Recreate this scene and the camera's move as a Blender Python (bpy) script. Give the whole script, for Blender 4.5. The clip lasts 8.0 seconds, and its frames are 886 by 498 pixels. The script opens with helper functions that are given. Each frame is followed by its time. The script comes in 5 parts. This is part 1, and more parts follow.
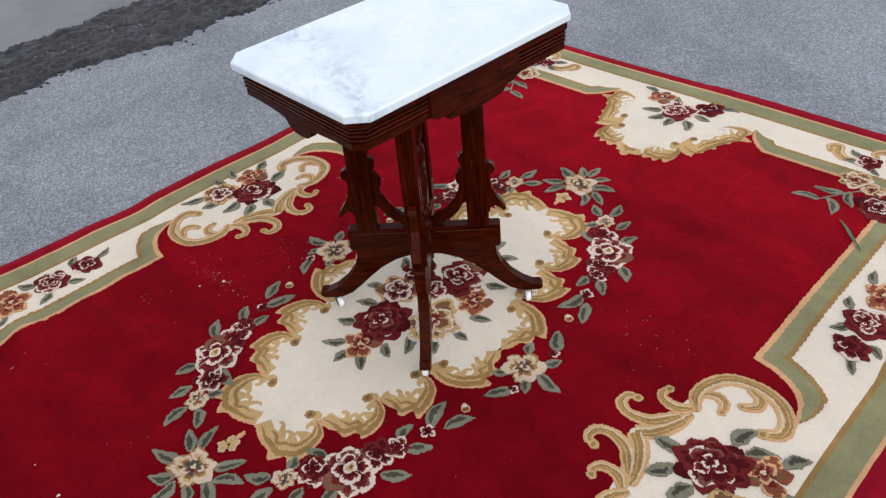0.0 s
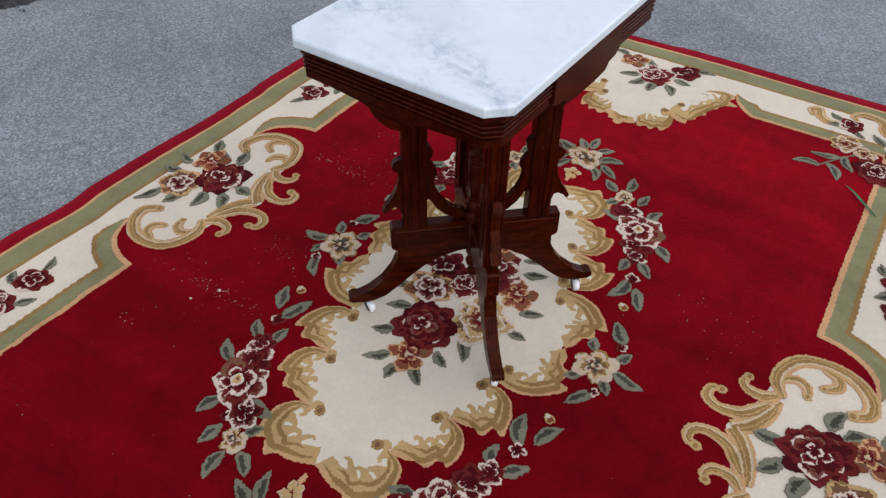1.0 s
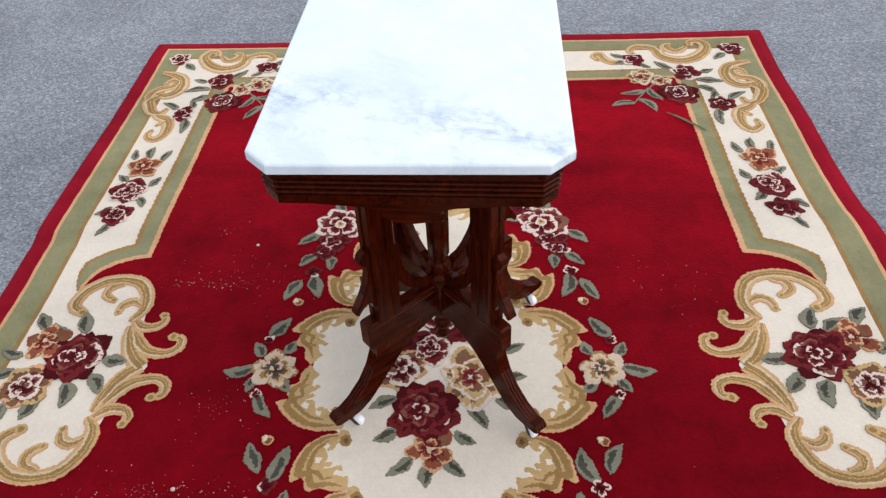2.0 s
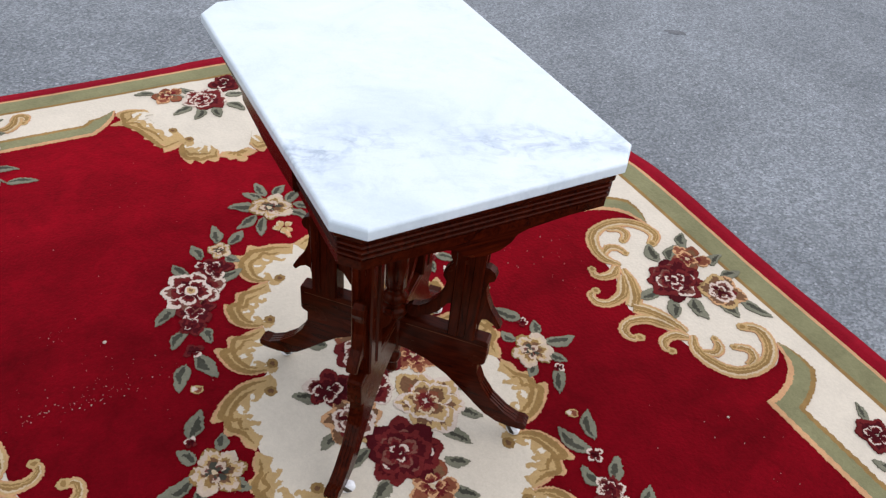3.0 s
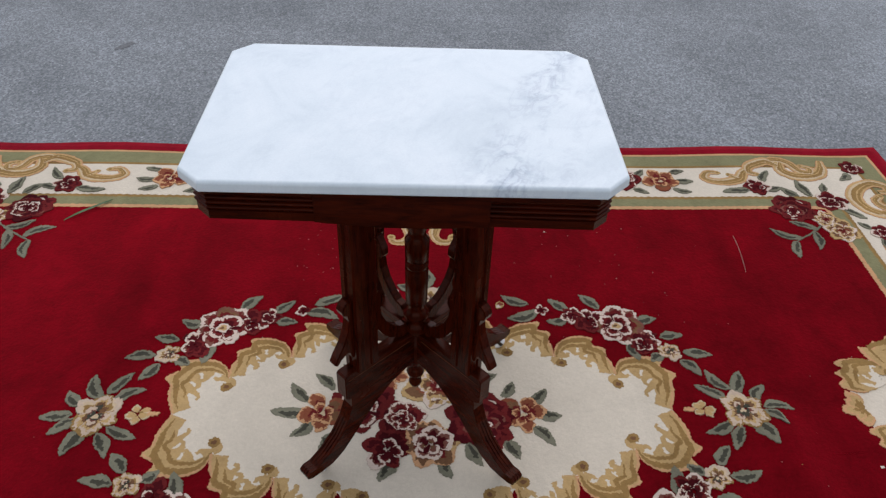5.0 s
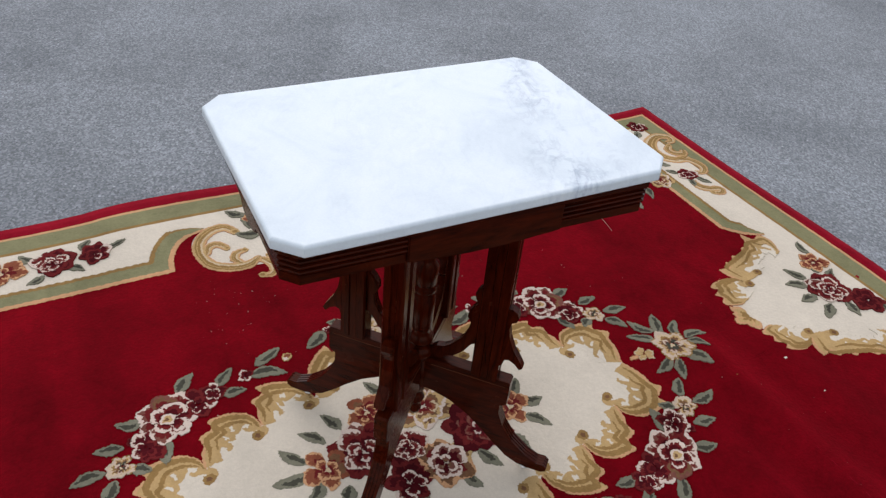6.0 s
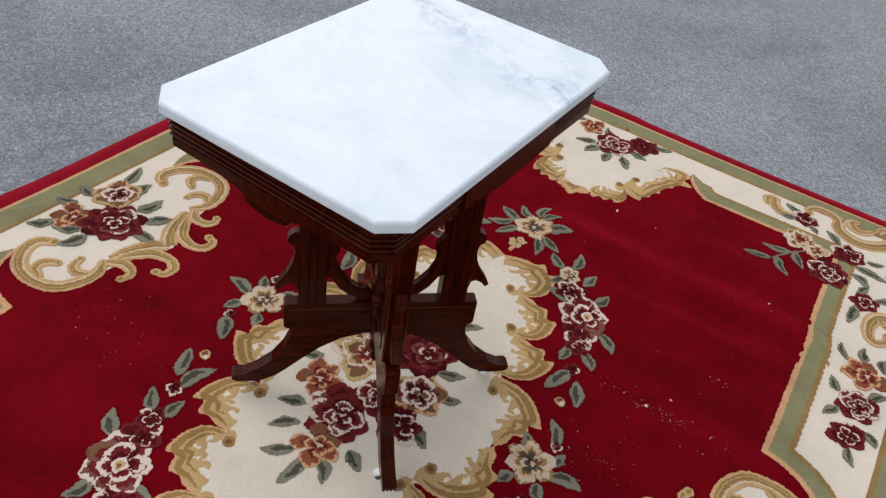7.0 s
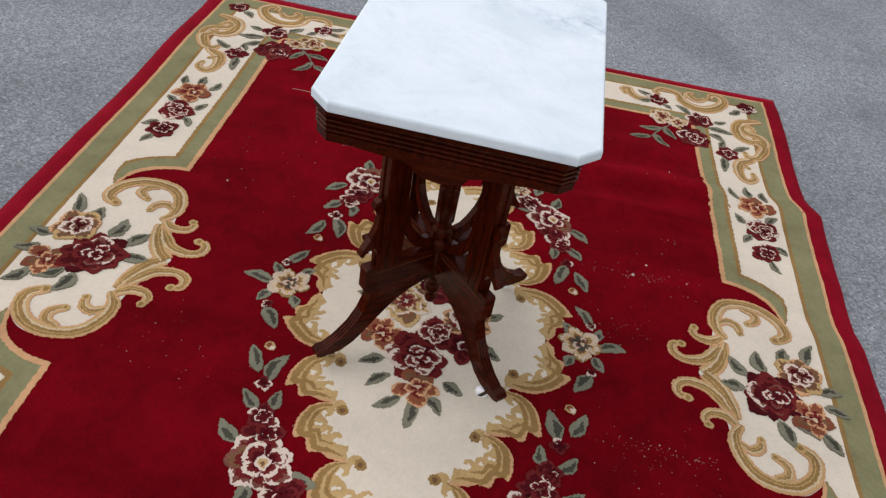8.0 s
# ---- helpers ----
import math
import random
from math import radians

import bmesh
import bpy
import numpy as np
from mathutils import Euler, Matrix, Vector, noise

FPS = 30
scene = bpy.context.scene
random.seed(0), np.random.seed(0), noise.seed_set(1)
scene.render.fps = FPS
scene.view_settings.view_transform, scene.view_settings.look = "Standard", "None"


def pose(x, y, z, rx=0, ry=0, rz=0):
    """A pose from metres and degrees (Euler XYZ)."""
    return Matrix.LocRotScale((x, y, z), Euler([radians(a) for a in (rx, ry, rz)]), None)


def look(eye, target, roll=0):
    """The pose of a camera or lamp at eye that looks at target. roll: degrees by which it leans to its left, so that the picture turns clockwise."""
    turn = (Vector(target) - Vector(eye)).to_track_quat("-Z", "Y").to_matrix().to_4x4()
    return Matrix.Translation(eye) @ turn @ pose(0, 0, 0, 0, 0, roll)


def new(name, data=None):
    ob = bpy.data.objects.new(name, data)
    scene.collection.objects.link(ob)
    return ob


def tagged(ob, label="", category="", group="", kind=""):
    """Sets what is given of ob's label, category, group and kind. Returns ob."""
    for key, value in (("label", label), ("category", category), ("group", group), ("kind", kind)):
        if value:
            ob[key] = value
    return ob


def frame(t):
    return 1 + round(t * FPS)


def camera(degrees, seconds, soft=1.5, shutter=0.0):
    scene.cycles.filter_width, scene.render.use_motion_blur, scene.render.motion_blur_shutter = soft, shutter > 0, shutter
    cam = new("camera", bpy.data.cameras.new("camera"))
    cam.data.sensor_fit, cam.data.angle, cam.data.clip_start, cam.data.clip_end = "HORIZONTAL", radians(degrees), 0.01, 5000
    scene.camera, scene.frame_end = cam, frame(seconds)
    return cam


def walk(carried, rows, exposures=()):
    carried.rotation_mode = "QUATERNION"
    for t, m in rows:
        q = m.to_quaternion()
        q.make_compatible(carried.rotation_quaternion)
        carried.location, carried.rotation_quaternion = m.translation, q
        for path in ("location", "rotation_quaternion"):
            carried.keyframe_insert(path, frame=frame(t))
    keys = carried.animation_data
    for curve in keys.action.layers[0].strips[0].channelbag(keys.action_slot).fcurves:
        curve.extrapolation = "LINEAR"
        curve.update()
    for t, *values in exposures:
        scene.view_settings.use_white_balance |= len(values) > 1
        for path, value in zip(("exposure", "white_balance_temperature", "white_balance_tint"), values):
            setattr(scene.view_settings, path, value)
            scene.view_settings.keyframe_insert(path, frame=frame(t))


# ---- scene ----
cam = camera(60.1, 8.0, soft=1.3)
PATH = [
    (0, (-0.98, -1.183, 1.374), (0.078, -0.017, 0.141), -5.8),
    (0.3, (-1.060, -1.017, 1.355), (0.223, 0.146, 0.050), -2.4),
    (0.5, (-1.092, -0.908, 1.348), (0.091, 0.172, 0.152), -0.8),
    (0.8, (-1.102, -0.748, 1.345), (0.275, 0.279, 0.050), 0.4),
    (1, (-1.119, -0.646, 1.337), (0.136, 0.139, -0.008), 1.2),
    (1.2, (-1.196, -0.547, 1.318), (0.151, 0.076, -0.023), 1.6),
    (2.3, (-1.038, 0.125, 1.323), (0.423, -0.082, -0.027), 0.6),
    (2.5, (-1.032, 0.274, 1.325), (0.399, -0.182, 0.004), 5.1),
    (2.8, (-0.952, 0.412, 1.311), (0.308, -0.230, 0.050), 7.0),
    (3, (-0.864, 0.472, 1.304), (0.391, -0.353, -0.016), 6.4),
    (3.2, (-0.773, 0.535, 1.307), (0.404, -0.393, 0.050), 7.3),
    (3.5, (-0.648, 0.651, 1.321), (0.383, -0.424, -0.014), 4.5),
    (4, (-0.452, 0.858, 1.341), (0.232, -0.45, -0.008), 3.2),
    (4.2, (-0.344, 0.901, 1.303), (0.11, -0.508, -0.043), 6.0),
    (5.3, (0.196, 1.089, 1.338), (-0.106, -0.444, 0.089), 2.0),
    (5.5, (0.308, 1.048, 1.306), (-0.174, -0.455, 0.077), 4.0),
    (6, (0.566, 0.922, 1.317), (-0.27, -0.444, 0.119), 5.9),
    (6.3, (0.744, 0.893, 1.321), (-0.286, -0.293, 0.050), 5.5),
    (6.5, (0.838, 0.847, 1.322), (-0.313, -0.206, 0.071), 8.7),
    (7, (0.944, 0.553, 1.304), (-0.432, -0.13, 0.024), 10.1),
    (7.5, (1.133, 0.281, 1.311), (-0.368, -0.053, 0.032), 11.2),
    (8, (1.295, 0.027, 1.326), (-0.225, -0.014, 0.027), 10.8),
]
EXPOSURES = [(0, 0.95, 6500, 14), (0.5, 0.76, 6560, 14), (1, 0.70, 6450, 14), (2.3, 1.16, 6450, 14), (2.6, 1.14, 6450, 14), (3.5, 0.75, 6450, 14), (4, 0.51, 6380, 14), (5.3, 0.66, 6560, 14), (6.5, 0.80, 6580, 14), (7, 0.82, 6700, 14), (7.5, 0.83, 6750, 14), (8, 0.80, 6780, 14)]
walk(cam, [(t, look(*p)) for t, *p in PATH], EXPOSURES)

# ---- light: a bright overcast sky ----
world = bpy.data.worlds.new("overcast_sky")
world.use_nodes = True
scene.world = world
wn, wl = world.node_tree.nodes, world.node_tree.links
sky = wn.new("ShaderNodeTexSky")
sky.sky_type, sky.sun_disc = "NISHITA", False
sky.sun_elevation, sky.sun_rotation = radians(55), radians(200)
sky.air_density, sky.dust_density, sky.ozone_density = 1.0, 1.0, 1.0
cloud = wn.new("ShaderNodeHueSaturation")
cloud.inputs["Saturation"].default_value = 0.4
wl.new(sky.outputs[0], cloud.inputs["Color"])
wl.new(cloud.outputs[0], wn["Background"].inputs[0])
wn["Background"].inputs[1].default_value = 0.148
sun_data = bpy.data.lights.new("sun", "SUN")
sun_data.energy, sun_data.angle, sun_data.color = 0.5, radians(120), (1.0, 0.98, 0.96)
sun = new("sun", sun_data)
sun.matrix_world = look((0.6, -1.6, 4), (0, 0, 0))


# ---- materials ----
def material(name, rough=0.6, metallic=0.0):
    m = bpy.data.materials.new(name)
    m.use_nodes = True
    b = m.node_tree.nodes["Principled BSDF"]
    b.inputs["Roughness"].default_value = rough
    b.inputs["Metallic"].default_value = metallic
    return m, m.node_tree.nodes, m.node_tree.links, b


def coords(n, l, stretch=(1, 1, 1)):
    c, mp = n.new("ShaderNodeTexCoord"), n.new("ShaderNodeMapping")
    mp.inputs["Scale"].default_value = stretch
    l.new(c.outputs["Object"], mp.inputs["Vector"])
    return mp.outputs["Vector"]


def noise_tex(n, l, vec, scale, detail=3.0, rough=0.55, distortion=0.0):
    t = n.new("ShaderNodeTexNoise")
    t.inputs["Scale"].default_value, t.inputs["Detail"].default_value = scale, detail
    t.inputs["Roughness"].default_value, t.inputs["Distortion"].default_value = rough, distortion
    l.new(vec, t.inputs["Vector"])
    return t.outputs["Fac"]


def ramp(n, l, fac, stops):
    r = n.new("ShaderNodeValToRGB")
    e = r.color_ramp.elements
    while len(e) < len(stops):
        e.new(0.5)
    for k, (p, c) in enumerate(stops):
        e[k].position, e[k].color = p, (*c, 1)
    l.new(fac, r.inputs["Fac"])
    return r.outputs["Color"]


def mix(n, l, fac, a, b, mode="MIX"):
    x = n.new("ShaderNodeMix")
    x.data_type, x.blend_type = "RGBA", mode
    if isinstance(fac, float):
        x.inputs["Factor"].default_value = fac
    else:
        l.new(fac, x.inputs["Factor"])
    for sock, v in ((x.inputs[6], a), (x.inputs[7], b)):
        if isinstance(v, tuple):
            sock.default_value = (*v, 1)
        else:
            l.new(v, sock)
    return x.outputs[2]


def bump(n, l, b, height, strength, distance, normal=None):
    k = n.new("ShaderNodeBump")
    if normal:
        l.new(normal, k.inputs["Normal"])
    k.inputs["Strength"].default_value, k.inputs["Distance"].default_value = strength, distance
    l.new(height, k.inputs["Height"])
    l.new(k.outputs["Normal"], b.inputs["Normal"])


def grey(v):
    return (v, v, v)


def wool(name, colour, spread=0.25, sheen=1.8):
    """Cut wool pile: fibre grain, brushed patches and a little dirt."""
    m, n, l, b = material(name, 0.95)
    v = coords(n, l)
    fine = noise_tex(n, l, v, 420, 2)
    tuft = noise_tex(n, l, v, 130, 2)
    patch = noise_tex(n, l, v, 5.5, 4, 0.6, 0.6)
    nap = noise_tex(n, l, coords(n, l, (6.5, 1.5, 1)), 1.0, 3, 0.55, 0.4)
    lo, hi = tuple(c * (1 - spread) for c in colour), tuple(min(1, c * (1 + spread)) for c in colour)
    c = ramp(n, l, patch, [(0.3, lo), (0.7, hi)])
    c = mix(n, l, min(1.0, 3.2 * spread), c, ramp(n, l, nap, [(0.32, grey(0.66)), (0.50, grey(1.0)), (0.72, grey(1.16))]), "MULTIPLY")
    brushed = noise_tex(n, l, v, 17, 5, 0.65, 1.2)
    c = mix(n, l, min(1.0, 2.6 * spread), c, ramp(n, l, brushed, [(0.34, grey(0.74)), (0.50, grey(1.0)), (0.68, grey(1.18))]), "MULTIPLY")
    c = mix(n, l, min(0.45, 0.10 + 1.6 * spread), c, ramp(n, l, fine, [(0.25, grey(0.62)), (0.75, grey(1.25))]), "MULTIPLY")
    c = mix(n, l, min(0.35, 0.06 + 1.6 * spread), c, ramp(n, l, tuft, [(0.3, grey(0.7)), (0.7, grey(1.15))]), "MULTIPLY")
    l.new(c, b.inputs["Base Color"])
    b.inputs["Sheen Weight"].default_value = min(1.0, 0.25 * sheen)
    b.inputs["Sheen Roughness"].default_value = 0.45
    # the loose fibre ends take the colour of the pile below them
    fibre = n.new("ShaderNodeVectorMath")
    fibre.operation, fibre.inputs[3].default_value = "SCALE", sheen
    l.new(c, fibre.inputs[0])
    l.new(fibre.outputs[0], b.inputs["Sheen Tint"])
    b.inputs["Specular IOR Level"].default_value = 0.03
    # the nap: the pile leans along the rug's length
    geo, lean, unit = n.new("ShaderNodeNewGeometry"), n.new("ShaderNodeVectorMath"), n.new("ShaderNodeVectorMath")
    lean.operation, unit.operation = "ADD", "NORMALIZE"
    lean.inputs[1].default_value = (0.18, -0.03, 0)
    l.new(geo.outputs["Normal"], lean.inputs[0])
    l.new(lean.outputs[0], unit.inputs[0])
    bump(n, l, b, tuft, 0.35, 0.003, unit.outputs[0])
    return m


WOOL = {
    "red": wool("crimson_wool", (0.106, 0.0009, 0.0035), 0.20, 6.0),
    "edge": wool("crimson_border_wool", (0.185, 0.004, 0.011), 0.15),
    "cream": wool("cream_wool", (0.565, 0.50, 0.395), 0.05),
    "sage": wool("sage_green_wool", (0.185, 0.175, 0.09), 0.12),
    "peach": wool("peach_wool", (0.47, 0.26, 0.13), 0.12),
    "tan": wool("tan_wool", (0.235, 0.14, 0.05), 0.15),
    "gold": wool("gold_wool", (0.40, 0.265, 0.115), 0.12),
    "pale": wool("pale_gold_wool", (0.47, 0.36, 0.225), 0.10),
    "maroon": wool("maroon_wool", (0.055, 0.005, 0.007), 0.25),
    "wine": wool("wine_wool", (0.110, 0.013, 0.013), 0.2),
    "rust": wool("rust_wool", (0.185, 0.058, 0.030), 0.2),
    "brown": wool("brown_wool", (0.14, 0.07, 0.035), 0.2),
    "blush": wool("blush_beige_wool", (0.44, 0.34, 0.25), 0.10),
    "pink": wool("pale_pink_wool", (0.53, 0.43, 0.35), 0.10),
    "dusty": wool("dusty_rose_wool", (0.15, 0.055, 0.040), 0.2),
    "leaf": wool("grey_green_wool", (0.160, 0.153, 0.106), 0.15),
    "dark": wool("dark_green_wool", (0.052, 0.050, 0.036), 0.2),
}


def asphalt_material():
    m, n, l, b = material("worn_asphalt", 0.9)
    v = coords(n, l)
    grain = n.new("ShaderNodeTexVoronoi")
    grain.inputs["Scale"].default_value = 165
    l.new(v, grain.inputs["Vector"])
    stone = ramp(n, l, grain.outputs["Color"], [(0.1, (0.108, 0.117, 0.121)), (0.5, (0.169, 0.183, 0.190)), (0.95, (0.284, 0.302, 0.311))])
    coarse = n.new("ShaderNodeTexVoronoi")
    coarse.inputs["Scale"].default_value = 48
    l.new(v, coarse.inputs["Vector"])
    near = ramp(n, l, coarse.outputs["Distance"], [(0.16, grey(1.0)), (0.24, grey(0.0))])
    rare = ramp(n, l, coarse.outputs["Color"], [(0.76, grey(0.0)), (0.82, grey(1.0))])
    chips = mix(n, l, 1.0, near, rare, "MULTIPLY")
    patch = noise_tex(n, l, v, 1.3, 6, 0.62, 0.5)
    mottle = noise_tex(n, l, v, 22, 4, 0.6)
    tone = ramp(n, l, patch, [(0.32, (0.72, 0.73, 0.74)), (0.52, (1.0, 1.0, 1.0)), (0.70, (1.16, 1.17, 1.18))])
    c = mix(n, l, 1.0, stone, tone, "MULTIPLY")
    c = mix(n, l, 0.22, c, ramp(n, l, mottle, [(0.3, grey(0.68)), (0.7, grey(1.28))]), "MULTIPLY")
    pits = mix(n, l, 1.0, near, ramp(n, l, coarse.outputs["Color"], [(0.24, grey(1.0)), (0.30, grey(0.0))]), "MULTIPLY")
    c = mix(n, l, pits, c, (0.098, 0.106, 0.112))
    c = mix(n, l, chips, c, (0.34, 0.355, 0.365))
    l.new(c, b.inputs["Base Color"])
    bump(n, l, b, grain.outputs["Distance"], 0.6, 0.003)
    return m


def tar_material():
    m, n, l, b = material("crumbling_tar", 0.8)
    v = coords(n, l)
    a = noise_tex(n, l, v, 90, 3)
    lump = noise_tex(n, l, coords(n, l, (1, 1.6, 1)), 15, 6, 0.72, 0.4)
    c = noise_tex(n, l, v, 4.5, 5, 0.6)
    k = mix(n, l, 0.5, ramp(n, l, a, [(0.3, grey(0.005)), (0.75, grey(0.050))]), ramp(n, l, c, [(0.35, grey(0.006)), (0.7, grey(0.042))]))
    k = mix(n, l, 0.95, k, ramp(n, l, lump, [(0.40, grey(0.12)), (0.50, grey(0.7)), (0.64, grey(2.6))]), "MULTIPLY")
    l.new(k, b.inputs["Base Color"])
    bump(n, l, b, lump, 1.0, 0.02)
    return m


def concrete_material():
    m, n, l, b = material("pale_old_paving", 0.9)
    v = coords(n, l)
    a = noise_tex(n, l, v, 120, 3)
    c = noise_tex(n, l, v, 2.2, 5)
    k = mix(n, l, 0.5, ramp(n, l, a, [(0.3, (0.10, 0.10, 0.10)), (0.75, (0.21, 0.205, 0.20))]), ramp(n, l, c, [(0.34, grey(0.10)), (0.66, grey(0.20))]))
    l.new(k, b.inputs["Base Color"])
    bump(n, l, b, a, 0.6, 0.003)
    return m


def marble_material():
    m, n, l, b = material("white_marble", 0.3)
    v = coords(n, l)
    cloud = noise_tex(n, l, v, 5, 6, 0.62, 0.6)
    turn, tilt = n.new("ShaderNodeVectorRotate"), n.new("ShaderNodeMapping")
    turn.rotation_type = "Z_AXIS"
    turn.inputs["Angle"].default_value = radians(-62)
    tilt.inputs["Scale"].default_value = (1.0, 2.1, 1.0)
    l.new(v, turn.inputs["Vector"])
    l.new(turn.outputs["Vector"], tilt.inputs["Vector"])
    vein = noise_tex(n, l, tilt.outputs["Vector"], 15, 5, 0.58, 0.9)
    smoke = noise_tex(n, l, tilt.outputs["Vector"], 5, 5, 0.6, 0.5)
    fine = noise_tex(n, l, v, 320, 2)
    base = ramp(n, l, cloud, [(0.26, (0.50, 0.575, 0.605)), (0.48, (0.62, 0.69, 0.71)), (0.75, (0.70, 0.755, 0.765))])
    line = ramp(n, l, vein, [(0.38, grey(1.0)), (0.48, (0.86, 0.87, 0.90)), (0.53, (0.66, 0.68, 0.74)), (0.57, (0.84, 0.86, 0.90)), (0.66, grey(0.98))])
    haze = ramp(n, l, smoke, [(0.36, grey(0.10)), (0.56, grey(1.0))])
    # the veins gather in a slanting band across one end of the slab
    sep, slant, band = n.new("ShaderNodeSeparateXYZ"), n.new("ShaderNodeMath"), n.new("ShaderNodeMapRange")
    l.new(v, sep.inputs[0])
    slant.operation, slant.inputs[1].default_value = "MULTIPLY_ADD", -0.34
    l.new(sep.outputs["Y"], slant.inputs[0])
    l.new(sep.outputs["X"], slant.inputs[2])
    band.inputs["From Min"].default_value, band.inputs["From Max"].default_value = -0.32, -0.13
    l.new(slant.outputs[0], band.inputs["Value"])
    end = ramp(n, l, band.outputs["Result"], [(0.0, grey(0.15)), (0.25, grey(0.55)), (0.58, grey(1.0)), (0.75, grey(0.6)), (1.0, grey(0.13))])
    where = n.new("ShaderNodeMath")
    where.operation = "MULTIPLY"
    l.new(end, where.inputs[0])
    l.new(haze, where.inputs[1])
    c = mix(n, l, where.outputs[0], base, mix(n, l, 1.0, base, line, "MULTIPLY"))
    blotch = noise_tex(n, l, v, 38, 4, 0.6, 0.3)
    spot = n.new("ShaderNodeMath")
    spot.operation = "MULTIPLY"
    l.new(where.outputs[0], spot.inputs[0])
    l.new(ramp(n, l, blotch, [(0.50, grey(0.0)), (0.62, grey(1.0))]), spot.inputs[1])
    c = mix(n, l, spot.outputs[0], c, mix(n, l, 1.0, c, (0.72, 0.76, 0.80), "MULTIPLY"))
    c = mix(n, l, 0.12, c, ramp(n, l, fine, [(0.3, grey(0.7)), (0.7, grey(1.1))]), "MULTIPLY")
    l.new(c, b.inputs["Base Color"])
    bump(n, l, b, fine, 0.08, 0.001)
    return m


def wood_material(name, stretch, dark, light, rough=0.32):
    m, n, l, b = material(name, rough)
    v = coords(n, l, stretch)
    grain = noise_tex(n, l, v, 9, 6, 0.65, 1.2)
    pore = noise_tex(n, l, v, 60, 3)
    wear = noise_tex(n, l, coords(n, l), 14, 4)
    c = ramp(n, l, grain, [(0.3, dark), (0.7, light)])
    c = mix(n, l, 0.4, c, ramp(n, l, pore, [(0.35, grey(0.55)), (0.65, grey(1.1))]), "MULTIPLY")
    c = mix(n, l, 0.3, c, ramp(n, l, wear, [(0.35, grey(0.6)), (0.7, grey(1.25))]), "MULTIPLY")
    l.new(c, b.inputs["Base Color"])
    rr = n.new("ShaderNodeMapRange")
    rr.inputs["To Min"].default_value, rr.inputs["To Max"].default_value = rough - 0.08, rough + 0.16
    l.new(wear, rr.inputs["Value"])
    l.new(rr.outputs["Result"], b.inputs["Roughness"])
    b.inputs["Specular IOR Level"].default_value = 0.10
    b.inputs["Specular Tint"].default_value = (1.0, 0.40, 0.24, 1)
    b.inputs["Coat Weight"].default_value, b.inputs["Coat Roughness"].default_value = 0.05, 0.08
    bump(n, l, b, pore, 0.12, 0.001)
    return m


WOOD_X = wood_material("walnut_grain_lengthwise", (1.2, 9, 9), (0.009, 0.0010, 0.0003), (0.058, 0.0066, 0.0014), 0.20)
WOOD_Z = wood_material("walnut_grain_upright", (9, 9, 1.2), (0.009, 0.0010, 0.0003), (0.058, 0.0066, 0.0014), 0.20)
WOOD_PALE = wood_material("pale_walnut_line", (1.2, 9, 9), (0.05, 0.015, 0.006), (0.13, 0.045, 0.02), 0.4)
ASPHALT, TAR, PAVING, MARBLE = asphalt_material(), tar_material(), concrete_material(), marble_material()
BRASS, bn, bl, bb = material("dark_iron", 0.45, 1.0)
bb.inputs["Base Color"].default_value = (0.08, 0.07, 0.06, 1)
CERAMIC, cn, cl, cb = material("white_ceramic", 0.2)
cl.new(ramp(cn, cl, noise_tex(cn, cl, coords(cn, cl), 80), [(0.3, grey(0.6)), (0.7, grey(0.8))]), cb.inputs["Base Color"])
STAIN, on_, ol_, ob_ = material("old_oil", 0.6)
ol_.new(ramp(on_, ol_, noise_tex(on_, ol_, coords(on_, ol_), 130), [(0.3, (0.045, 0.047, 0.050)), (0.7, (0.105, 0.110, 0.115))]), ob_.inputs["Base Color"])
GRASS, gn, gl, gb = material("fresh_grass", 0.5)
gl.new(ramp(gn, gl, noise_tex(gn, gl, coords(gn, gl), 60), [(0.3, (0.02, 0.06, 0.012)), (0.7, (0.05, 0.12, 0.03))]), gb.inputs["Base Color"])
CRUMB, kn, kl, kb = material("dry_crumb", 0.8)
kl.new(ramp(kn, kl, noise_tex(kn, kl, coords(kn, kl), 90), [(0.3, (0.33, 0.22, 0.16)), (0.7, (0.58, 0.48, 0.40))]), kb.inputs["Base Color"])


# ---- mesh helpers ----
def mesh_of(name, bm, mats, smooth=False):
    me = bpy.data.meshes.new(name)
    bmesh.ops.recalc_face_normals(bm, faces=bm.faces)
    bm.to_mesh(me)
    bm.free()
    for m in mats if isinstance(mats, (list, tuple)) else [mats]:
        me.materials.append(m)
    if smooth:
        me.polygons.foreach_set("use_smooth", [True] * len(me.polygons))
    return me


def part(name, bm, mats, parent, label="", smooth=False):
    ob = new(name, mesh_of(name, bm, mats, smooth))
    ob.parent = parent
    if label:
        ob["label"] = label
    return ob


def prism(outline, thick, bevel=0.0, y0=None):
    """A board: an outline in x and z, given a thickness along y about the middle."""
    bm = bmesh.new()
    y = -thick / 2 if y0 is None else y0
    vs = [bm.verts.new((x, y, z)) for x, z in outline]
    f = bm.faces.new(vs)
    r = bmesh.ops.extrude_face_region(bm, geom=[f])
    for v in r["geom"]:
        if isinstance(v, bmesh.types.BMVert):
            v.co.y += thick
    if bevel:
        es = [e for e in bm.edges if abs(e.verts[0].co.y - e.verts[1].co.y) < 1e-6]
        bmesh.ops.bevel(bm, geom=es, offset=bevel, segments=2, affect="EDGES", clamp_overlap=True)
    return bm


